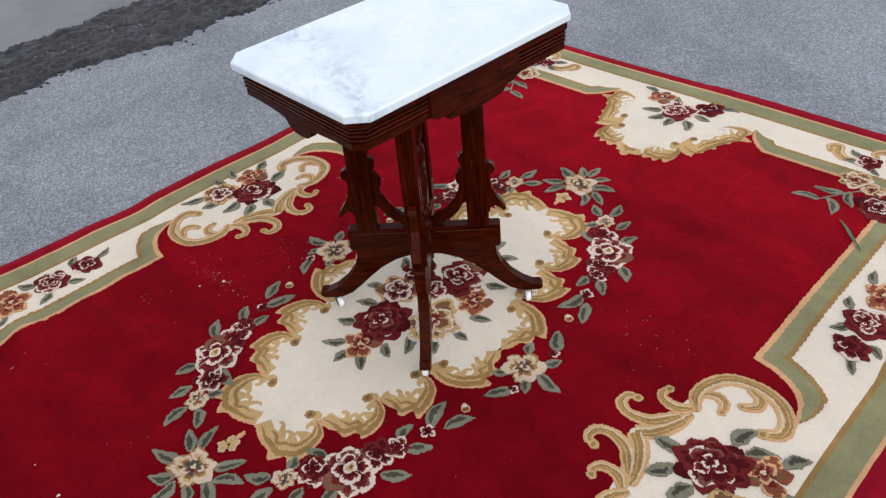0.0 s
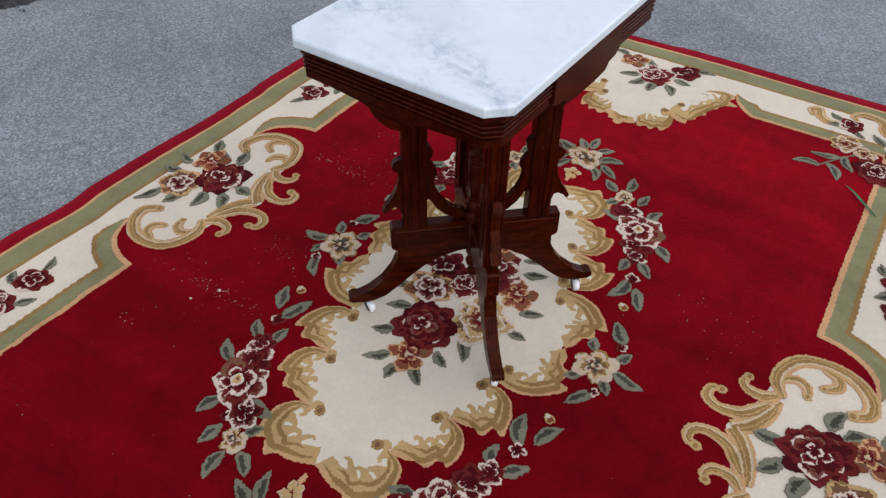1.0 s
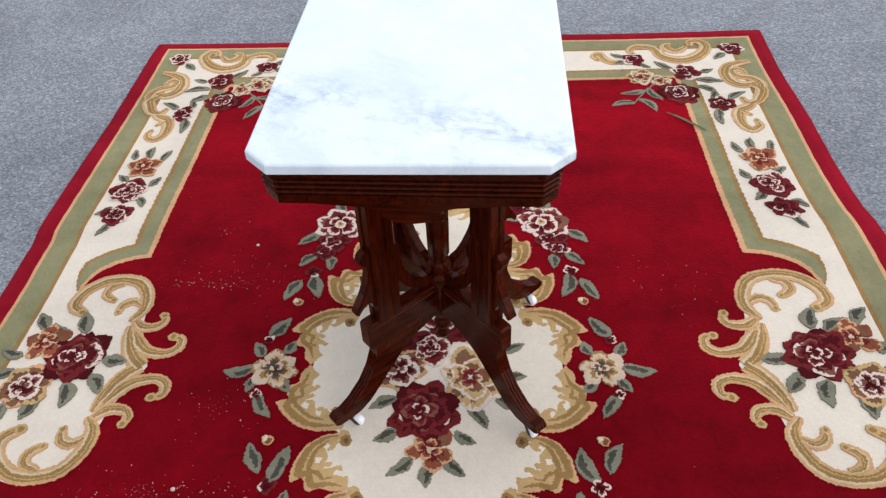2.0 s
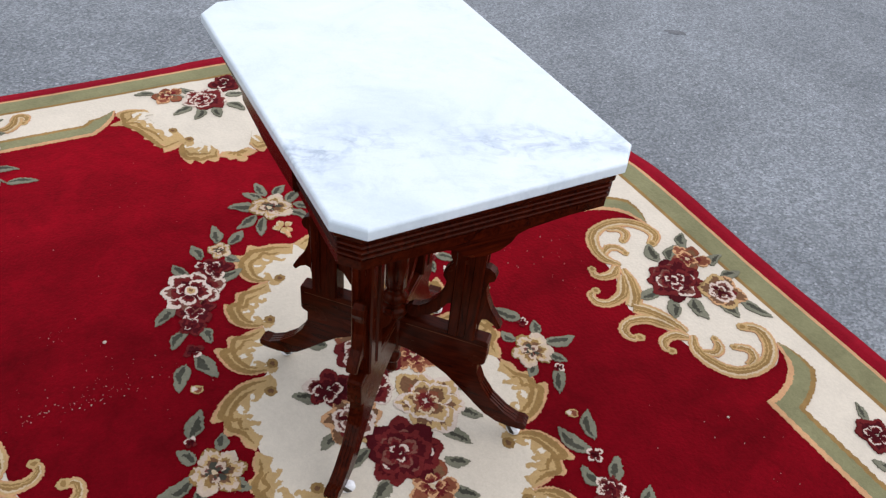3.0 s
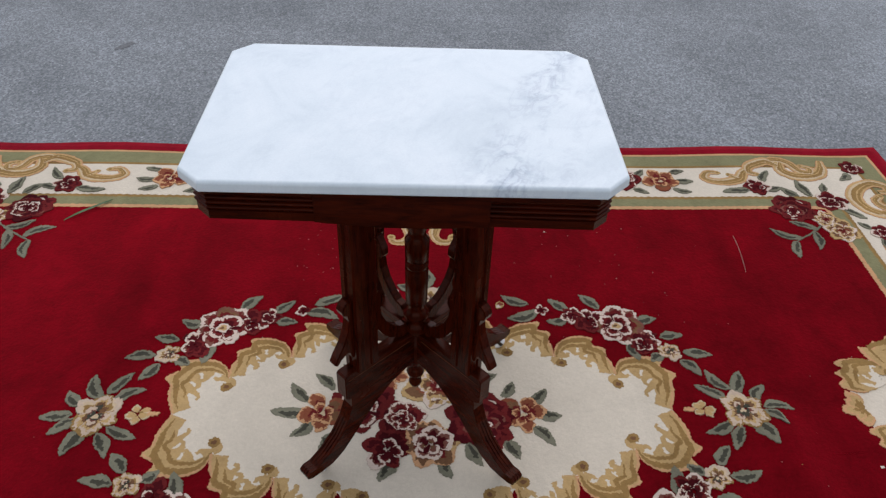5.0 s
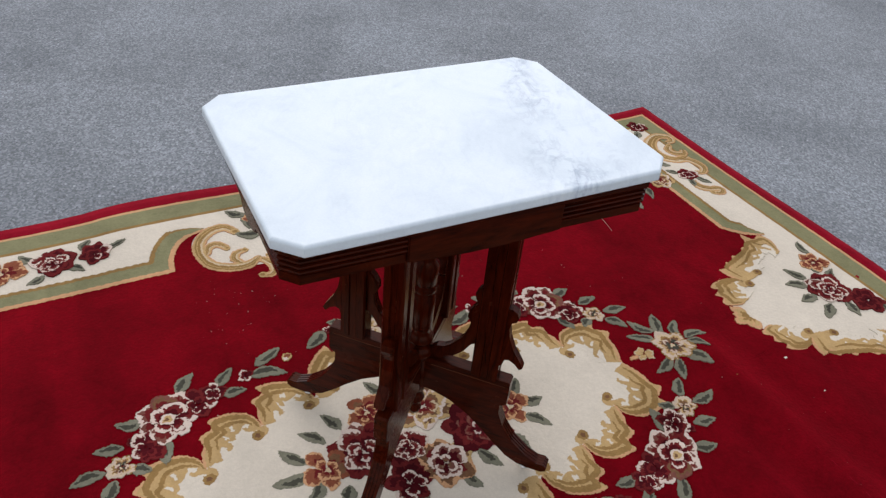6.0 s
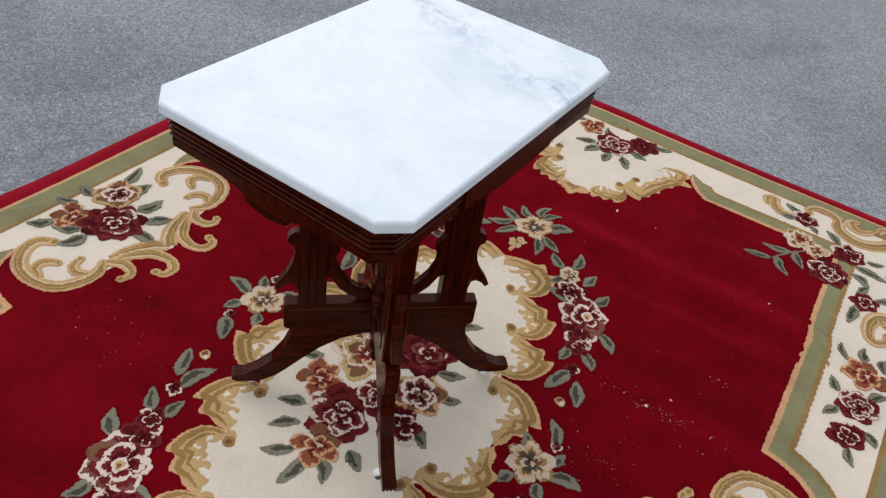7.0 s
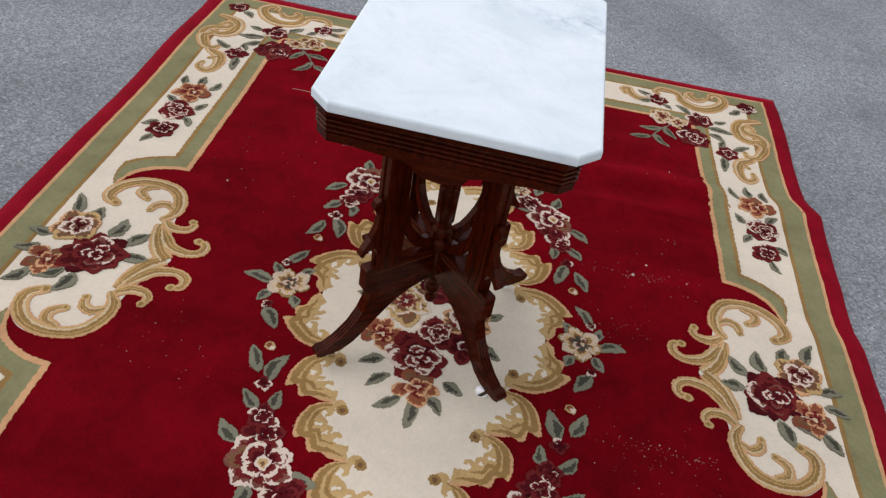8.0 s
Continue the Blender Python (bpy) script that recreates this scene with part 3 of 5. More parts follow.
# ---- pattern motifs ----
def leaf(pile, x, y, angle, length, width, layer=12):
    """A blunt leaf from its base: grey-green with a ragged dark heart to one side of its rib."""
    c, s = math.cos(angle), math.sin(angle)
    up, lo, mid = [], [], []
    n = 12
    bend, wave = random.uniform(-0.12, 0.16), random.uniform(0, 6.3)
    for k in range(n + 1):
        t = k / n
        w = width * 0.5 * max(0.0, math.sin(math.pi * t ** 0.9)) ** 0.72 * (1.05 - 0.28 * t)
        bow = bend * length * math.sin(math.pi * t)
        for out, v in ((up, bow + w * (1 + 0.10 * math.sin(9 * t + wave))), (lo, bow - w * (1 + 0.10 * math.sin(11 * t + wave))), (mid, bow)):
            out.append((x + c * t * length - s * v, y + s * t * length + c * v))
    z = layer + 0.9 * random.random()
    pile.strip(up, lo, z, "leaf")
    side, other = (up, lo) if random.random() < 0.5 else (lo, up)
    first, last = random.choice(((1, 9), (2, 10), (1, 8), (3, 10)))
    inner, outer = [], []
    for k in range(first, last + 1):
        h, g = random.uniform(0.0, 0.30), random.uniform(0.50, 0.86) * math.sin(math.pi * (k - first + 0.4) / (last - first + 0.8)) ** 0.5
        inner.append((mid[k][0] * (1 - h) + other[k][0] * h, mid[k][1] * (1 - h) + other[k][1] * h))
        outer.append((mid[k][0] * (1 - g) + side[k][0] * g, mid[k][1] * (1 - g) + side[k][1] * g))
    pile.strip(inner, outer, z + 0.6, "dark")


def petal(pile, x, y, a, length, width, z, tones):
    """One petal from its base at x, y along a: a scalloped fan, shaded in brushed steps from lip to throat."""
    c, s = math.cos(a), math.sin(a)
    n, scallops, phase, bend = 30, random.choice((2.6, 3.4, 4.2)), random.uniform(-0.8, 0.8), random.uniform(-0.18, 0.18)
    for j, (scale, colour) in enumerate(tones):
        out = []
        for k in range(n):
            t = 2 * math.pi * k / n
            u = 0.53 + 0.47 * math.cos(t)
            if math.cos(t) > 0:
                u += 0.055 * math.cos(scallops * math.asin(math.sin(t)) + phase) * math.cos(t)
            v = width * math.sin(t) * (0.30 + 0.70 * min(1.0, u / 0.6)) + bend * u * u
            g = scale * (1 + (random.uniform(-0.16, 0.10) if j else random.uniform(-0.03, 0.03)))
            u, v = u * g * length, v * (g if j == 0 else 0.95 * g) * length
            out.append((x + u * c - v * s, y + u * s + v * c))
        pile.fill(out, z + 0.12 * j, colour)


def petals(pile, x, y, r, count, length, width, turn, layer, tones, bare=(), spread=0.16, skew=0.0):
    """A loose whorl of overlapping petals; every third one may be bare of its pale lip."""
    z = layer
    order = list(range(count))
    random.shuffle(order)
    for k in order:
        a = turn + 2 * math.pi * k / count + random.uniform(-spread, spread)
        g = length * r * random.uniform(0.88, 1.12) * (1 + skew * math.cos(a - turn))
        b = random.uniform(0.0, 0.16) * r
        petal(pile, x + b * math.cos(a), y + b * math.sin(a), a, g - 0.5 * b, width * random.uniform(0.88, 1.14), z, bare if bare and random.random() < 0.34 else tones)
        z += 0.7
    return z + 0.2


def flower(name, kind, x, y, r, turn=0.0):
    """One flower of the pattern; kind names its colours."""
    p = Pile()
    z = 14.0
    ox, oy = x + 0.13 * r * math.cos(turn + 1), y + 0.13 * r * math.sin(turn + 1)
    if kind == "ring_rose":
        z = petals(p, x, y, r, 7, 1.10, 0.46, turn, z, ((1, "pink"), (0.88, "dusty"), (0.80, "wine"), (0.56, "maroon")), ((1, "dusty"), (0.90, "brown"), (0.72, "wine"), (0.5, "maroon")))
        z = petals(p, ox, oy, r, 4, 0.66, 0.60, turn + 0.6, z, ((1, "pink"), (0.80, "wine"), (0.55, "maroon")), skew=-0.15)
        p.blob(ox, oy, 0.30 * r, 0.26 * r, turn, z, "pink", 4, 0.08)
        p.blob(ox, oy, 0.20 * r, 0.16 * r, turn, z + 0.3, "gold", 3, 0.12)
        p.blob(ox + 0.05 * r, oy, 0.10 * r, 0.07 * r, turn, z + 0.6, "brown", 3, 0.1)
    elif kind == "big_rose":
        z = petals(p, x, y, r, 9, 1.06, 0.40, turn, z, ((1, "wine"), (0.80, "maroon")), ((1, "maroon"), (0.7, "wine"), (0.5, "maroon")), 0.10)
        z = petals(p, ox, oy, r, 5, 0.80, 0.54, turn + 0.5, z, ((1, "wine"), (0.84, "maroon"), (0.5, "wine"), (0.36, "maroon")), ((1, "pink"), (0.93, "dusty"), (0.80, "maroon")), skew=-0.2)
        z = petals(p, ox, oy, r, 4, 0.52, 0.56, turn + 1.1, z, ((1, "dusty"), (0.84, "wine"), (0.6, "maroon")), ((1, "pink"), (0.87, "wine"), (0.66, "maroon")))
        z = petals(p, ox, oy, r, 3, 0.28, 0.60, turn + 0.3, z, ((1, "pink"), (0.70, "wine"), (0.5, "maroon")))
        # stray pale strokes on the outer petals
        for k in range(5):
            a = turn + k * 1.31 + random.uniform(-0.25, 0.25)
            q = r * random.uniform(0.62, 0.92)
            arc = [(x + q * math.cos(a + d) * (1 - d * d), y + q * math.sin(a + d) * (1 - d * d)) for d in (-0.2, -0.07, 0.07, 0.2)]
            p.stroke(arc, (0.001, 0.08 * r, 0.05 * r, 0.001), z + 0.3, "pink" if k % 2 else "dusty")
    elif kind == "lipped_rose":
        lip = ((1, "pink"), (0.90, "dusty"), (0.80, "wine"), (0.55, "maroon"))
        z = petals(p, x, y, r, 7, 1.10, 0.46, turn, z, ((1, "wine"), (0.78, "maroon")), lip)
        z = petals(p, ox, oy, r, 5, 0.84, 0.52, turn + 0.5, z, lip, ((1, "wine"), (0.75, "maroon")), skew=-0.2)
        z = petals(p, ox, oy, r, 4, 0.56, 0.56, turn + 1.1, z, lip)
        z = petals(p, ox, oy, r, 3, 0.30, 0.60, turn + 0.3, z, ((1, "pink"), (0.70, "wine")))
    elif kind == "gold_rose":
        tones = ((1, "pink"), (0.90, "gold"), (0.72, "brown"), (0.54, "rust"), (0.38, "wine"))
        z = petals(p, x, y, r, 7, 1.10, 0.44, turn, z, tones, ((1, "gold"), (0.84, "brown"), (0.56, "rust"), (0.42, "wine")))
        z = petals(p, ox, oy, r, 5, 0.74, 0.50, turn + 0.5, z, tones, skew=-0.2)
        z = petals(p, ox, oy, r, 3, 0.40, 0.58, turn, z, ((1, "pale"), (0.76, "rust"), (0.5, "wine")))
    elif kind == "brown_rose":
        z = petals(p, x, y, r, 6, 1.10, 0.48, turn, z, ((1, "peach"), (0.91, "brown"), (0.62, "wine"), (0.4, "maroon")), ((1, "gold"), (0.84, "brown"), (0.5, "wine")))
        z = petals(p, ox, oy, r, 5, 0.72, 0.54, turn + 0.5, z, ((1, "pink"), (0.80, "dusty"), (0.62, "maroon")), skew=-0.2)
        z = petals(p, ox, oy, r, 3, 0.40, 0.60, turn, z, ((1, "pink"), (0.72, "dusty"), (0.45, "brown")))
    elif kind == "rust":
        z = petals(p, x, y, r, 5, 1.12, 0.44, turn, z, ((1, "peach"), (0.93, "rust"), (0.55, "wine")), ((1, "rust"), (0.72, "brown"), (0.4, "wine")))
        z = petals(p, ox, oy, r, 4, 0.58, 0.50, turn + 0.6, z, ((1, "peach"), (0.78, "rust"), (0.5, "wine")))
        p.blob(ox, oy, 0.15 * r, 0.12 * r, turn, z, "pale", 3, 0.2)
    elif kind == "wine":
        z = petals(p, x, y, r, 6, 1.10, 0.46, turn, z, ((1, "wine"), (0.80, "maroon")), ((1, "pink"), (0.84, "dusty"), (0.70, "maroon")))
        z = petals(p, ox, oy, r, 4, 0.62, 0.52, turn + 0.5, z, ((1, "pink"), (0.87, "wine"), (0.66, "maroon")), ((1, "wine"), (0.7, "maroon")))
    elif kind == "pale":
        z = petals(p, x, y, r, 6, 1.08, 0.44, turn, z, ((1, "tan"), (0.95, "blush"), (0.72, "gold"), (0.56, "brown"), (0.38, "dark")), ((1, "blush"), (0.78, "pale"), (0.62, "tan"), (0.46, "brown")), 0.22)
        z = petals(p, ox, oy, r, 3, 0.52, 0.46, turn + 0.5, z, ((1, "blush"), (0.62, "dusty"), (0.42, "dark")))
        p.blob(ox, oy, 0.14 * r, 0.12 * r, turn, z, "pale", 3, 0.2)
    elif kind == "lipped_bud":
        z = petals(p, x, y, r, 4, 1.10, 0.50, turn, z, ((1, "pink"), (0.72, "wine"), (0.5, "maroon")), ((1, "wine"), (0.7, "maroon")))
    elif kind == "calyx":
        c, s = math.cos(turn), math.sin(turn)
        petals(p, x, y, r, 5, 1.2, 0.42, turn, z, ((1, "pale"), (0.88, "gold")), ((1, "peach"), (0.8, "gold"), (0.5, "tan")), 0.3)
        for k, q in ((1.5, 0.30), (2.0, 0.20)):
            p.blob(x - k * r * c, y - k * r * s, q * r * 1.5, q * r, turn, z + 5, "peach", 3, 0.1)
    elif kind == "bud":
        c, s = math.cos(turn), math.sin(turn)
        p.blob(x, y, 1.05 * r, 0.82 * r, turn, z, "gold", 3, 0.06)
        p.blob(x - 0.25 * r * c, y - 0.25 * r * s, 0.6 * r, 0.55 * r, turn, z + 0.3, "rust", 3, 0.12)
        p.blob(x + 0.45 * r * c, y + 0.45 * r * s, 0.42 * r, 0.5 * r, turn, z + 0.5, "pink", 4, 0.15)
    return p.part(name, rug)


def spray(leaves, sx=1, sy=1, grow=1.22):
    """Leaves of one bunch: base, direction in degrees, length, breadth."""
    for x, y, deg, length, width in leaves:
        p = Pile()
        a = math.atan2(math.sin(radians(deg)) * sy, math.cos(radians(deg)) * sx)
        leaf(p, x * sx, y * sy, a, length * grow, width * (1.07 * grow))
        p.part("leaf", rug)


def scroll(pile, pts, widths, layer=10.0, curl=0.0):
    """A leafy scroll: tan body, gold strands and a peach outline, with a round curl at its start."""
    pile.stroke(pts, [w + 0.010 for w in widths], layer, "peach")
    pile.stroke(pts, [w + 0.004 for w in widths], layer + 0.7, "gold")
    pile.stroke(pts, [w * 0.36 for w in widths], layer + 1.4, "tan", 0.15)
    pile.stroke(pts, [w * 0.20 for w in widths], layer + 1.4, "tan", -1.6)
    pile.stroke(pts, [w * 0.20 for w in widths], layer + 1.5, "pale", 1.5)
    if curl:
        x, y = pts[0]
        pile.blob(x, y, curl, curl, 0, layer + 1.7, "gold")
        pile.blob(x, y, curl * 0.55, curl * 0.5, 0, layer + 2.1, "tan")


# medallion: a cream ground with a wreath of scrolled lobes, each given by its outer edge in one quarter
MED_RIM = [(0.0, 0.274), (0.06, 0.275), (0.115, 0.285), (0.155, 0.245), (0.175, 0.195), (0.21, 0.215), (0.26, 0.235), (0.295, 0.20), (0.31, 0.165),
           (0.345, 0.185), (0.39, 0.185), (0.425, 0.145), (0.445, 0.105), (0.485, 0.125), (0.53, 0.11), (0.545, 0.05), (0.545, 0.0)]
LOBES = [
    ((0.168, 0.196), (0.172, 0.236), (0.162, 0.278), (0.136, 0.312), (0.100, 0.338), (0.094, 0.314), (0.062, 0.322), (0.048, 0.300), (0.022, 0.296), (0.0, 0.280)),
    ((0.176, 0.192), (0.184, 0.226), (0.206, 0.256), (0.240, 0.272), (0.286, 0.276), (0.278, 0.252), (0.306, 0.240), (0.300, 0.215), (0.306, 0.190), (0.306, 0.162)),
    ((0.306, 0.160), (0.312, 0.190), (0.332, 0.214), (0.362, 0.226), (0.406, 0.222), (0.400, 0.200), (0.432, 0.184), (0.430, 0.160), (0.440, 0.135), (0.442, 0.104)),
    ((0.438, 0.100), (0.448, 0.132), (0.472, 0.153), (0.508, 0.160), (0.558, 0.150), (0.552, 0.126), (0.582, 0.104), (0.566, 0.080), (0.564, 0.050), (0.545, 0.0)),
]


def lobe(pts, sx, sy, lean=-0.10):
    """One acanthus lobe: strands of gold and tan within its edge and wave curls along the cream."""
    s = Pile()
    edge = [np.array(p) for p in smooth_line(mirrored(pts, sx, sy), 0.004)]
    a, b = edge[0], edge[-1]
    mid = (a + b) / 2
    heart = mid + lean * mid
    inward = [heart + (p - heart) * 1.0 for p in edge]

    def inset(f):
        return [tuple(heart + (p - heart) * f) for p in inward]

    s.strip(inset(1.0), inset(0.30), 9.0, "cream")
    n = len(edge)
    s.strip(inset(1.0), inset(0.95), 9.6, "peach")
    s.strip(inset(0.97), inset(0.64), 9.4, "gold")
    for f0, f1, i0, w in ((0.04, 0.97, 0.87, 0.012), (0.14, 0.86, 0.71, 0.008)):
        line = [inset(i0)[int((f0 + (f1 - f0) * k / 8) * (n - 1))] for k in range(9)]
        s.stroke(line, (0.002, w, w * 1.3, w * 1.2, w, 0.002), 9.8, "tan")
    for f in (0.22, 0.42, 0.62, 0.82):
        at = [np.array(inset(q)[max(0, min(n - 1, int((f + d) * (n - 1))))]) for q, d in ((0.70, -0.12), (0.60, -0.08), (0.49, -0.02), (0.46, 0.04), (0.52, 0.07))]
        s.stroke(at, (0.030, 0.024, 0.014, 0.010, 0.007), 9.7, "gold")
    c = a + (heart - a) * 0.46
    s.stroke([a, (a * 0.6 + c * 0.4) - 0.02 * mid, c], (0.012, 0.022, 0.020), 10.2, "gold")
    s.blob(c[0], c[1], 0.0135, 0.0125, 0.4, 10.4, "tan")
    s.blob(c[0], c[1], 0.006, 0.0055, 0.4, 10.6, "brown")
    s.part("scroll", rug, "gold and tan acanthus scroll")


def medallion():
    p = Pile()
    q = [tuple(v) for v in smooth_line(MED_RIM, 0.006)]
    loop = q + mirrored(q[::-1], 1, -1)[1:] + mirrored(q, -1, -1)[1:] + mirrored(q[::-1], -1, 1)[1:-1]
    p.fill(loop, 8, "cream")
    p.part("medallion", rug, "cream scalloped medallion", 0.04)
    for sx in (1, -1):
        for sy in (1, -1):
            for pts in LOBES:
                lobe(pts, sx, sy)


medallion()


def side_cartouche(sy):
    """The scrolled recess in the middle of a long side, with its bouquet."""
    for sx in (1, -1):
        s = Pile()
        scroll(s, mirrored([(0.165, 0.865), (0.19, 0.895), (0.235, 0.885), (0.27, 0.845), (0.278, 0.795), (0.262, 0.745), (0.218, 0.716), (0.170, 0.712), (0.135, 0.735)], sx, sy),
               (0.016, 0.026, 0.026, 0.024, 0.024, 0.026, 0.026, 0.024, 0.006), 9, 0.013)
        scroll(s, mirrored([(0.205, 0.80), (0.225, 0.825), (0.25, 0.82), (0.262, 0.79)], sx, sy), (0.008, 0.016, 0.016, 0.006), 9.4, 0.009)
        scroll(s, mirrored([(0.165, 0.775), (0.19, 0.768), (0.20, 0.745), (0.185, 0.722)], sx, sy), (0.008, 0.016, 0.016, 0.006), 9.4, 0.009)
        scroll(s, mirrored([(0.152, 0.655), (0.135, 0.648), (0.118, 0.662), (0.115, 0.695), (0.135, 0.722)], sx, sy), (0.008, 0.014, 0.018, 0.022, 0.01), 9, 0.011)
        scroll(s, mirrored([(0.085, 0.615), (0.078, 0.594), (0.050, 0.594), (0.035, 0.625), (0.05, 0.675), (0.10, 0.712)], sx, sy), (0.008, 0.016, 0.018, 0.022, 0.028, 0.01), 9.3, 0.012)
        scroll(s, mirrored([(0.0, 0.665), (0.03, 0.695), (0.075, 0.718), (0.12, 0.73)], sx, sy), (0.03, 0.03, 0.024, 0.006), 9.6)
        s.part("scroll", rug, "gold and tan scrollwork")
    flower("rose", "big_rose", 0.030, 0.825 * sy, 0.066, 0.4)
    flower("flower", "rust", 0.075, 0.913 * sy, 0.045, 0.2)
    flower("rose", "brown_rose", -0.052, 0.905 * sy, 0.050, 0.9)
    spray([(0.10, 0.83, 20, 0.06, 0.03), (0.09, 0.86, 55, 0.06, 0.03), (0.11, 0.93, 35, 0.055, 0.026), (0.03, 0.95, 70, 0.05, 0.022),
           (-0.02, 0.77, 215, 0.055, 0.028), (-0.04, 0.82, 190, 0.06, 0.03), (-0.075, 0.87, 170, 0.055, 0.03), (-0.09, 0.93, 160, 0.075, 0.024),
           (0.02, 0.76, 265, 0.05, 0.028), (-0.01, 0.945, 100, 0.05, 0.024)], 1, sy)


END_LOBES = [
    ((1.085, 0.122), (1.064, 0.144), (1.020, 0.152), (0.974, 0.138), (0.988, 0.120), (0.962, 0.106), (0.974, 0.088), (0.958, 0.068), (0.982, 0.052), (1.010, 0.046)),
    ((1.082, 0.120), (1.062, 0.150), (1.056, 0.188), (1.086, 0.180), (1.098, 0.207), (1.122, 0.198), (1.142, 0.225), (1.168, 0.214), (1.202, 0.246), (1.222, 0.236), (1.248, 0.294), (1.268, 0.262), (1.302, 0.272), (1.318, 0.235), (1.300, 0.185)),
]


def end_cartouche(sx):
    """The leafy recess in the middle of a short side: acanthus lobes and a small palmette between them."""
    for sy in (1, -1):
        for pts, lean in zip(END_LOBES, (0.055, 0.045)):
            lobe(pts, sx, sy, lean)
    star = Pile()
    for k, deg in enumerate((100, 140, 180, 220, 260)):
        a = math.atan2(math.sin(radians(deg)), math.cos(radians(deg)) * sx)
        petal(star, 0.984 * sx, 0.0, a, 0.052 if k % 2 == 0 else 0.042, 0.34, 12 + 0.5 * k, ((1, "peach"), (0.84, "gold"), (0.5, "tan")))
    star.part("palmette", rug, "small gold palmette")
    g = sx
    flower("rose", "lipped_rose", 1.295 * sx, 0.0, 0.056, 0.8)
    flower("flower", "rust", 1.355 * sx, 0.105 * g, 0.040, 0.1)
    flower("flower", "wine", 1.365 * sx, -0.080 * g, 0.044, 0.5)
    spray([(1.33, 0.06, 80, 0.06, 0.022), (1.38, 0.14, 75, 0.05, 0.02), (1.27, 0.05, 115, 0.06, 0.024), (1.25, 0.03, 150, 0.055, 0.026), (1.24, -0.01, 180, 0.05, 0.026),
           (1.25, -0.05, 215, 0.06, 0.026), (1.30, -0.06, 260, 0.05, 0.024), (1.39, -0.10, 285, 0.06, 0.022), (1.34, 0.02, 40, 0.05, 0.02), (1.33, -0.03, 320, 0.045, 0.02)], sx, g)


for side in (1, -1):
    side_cartouche(side)
    end_cartouche(side)


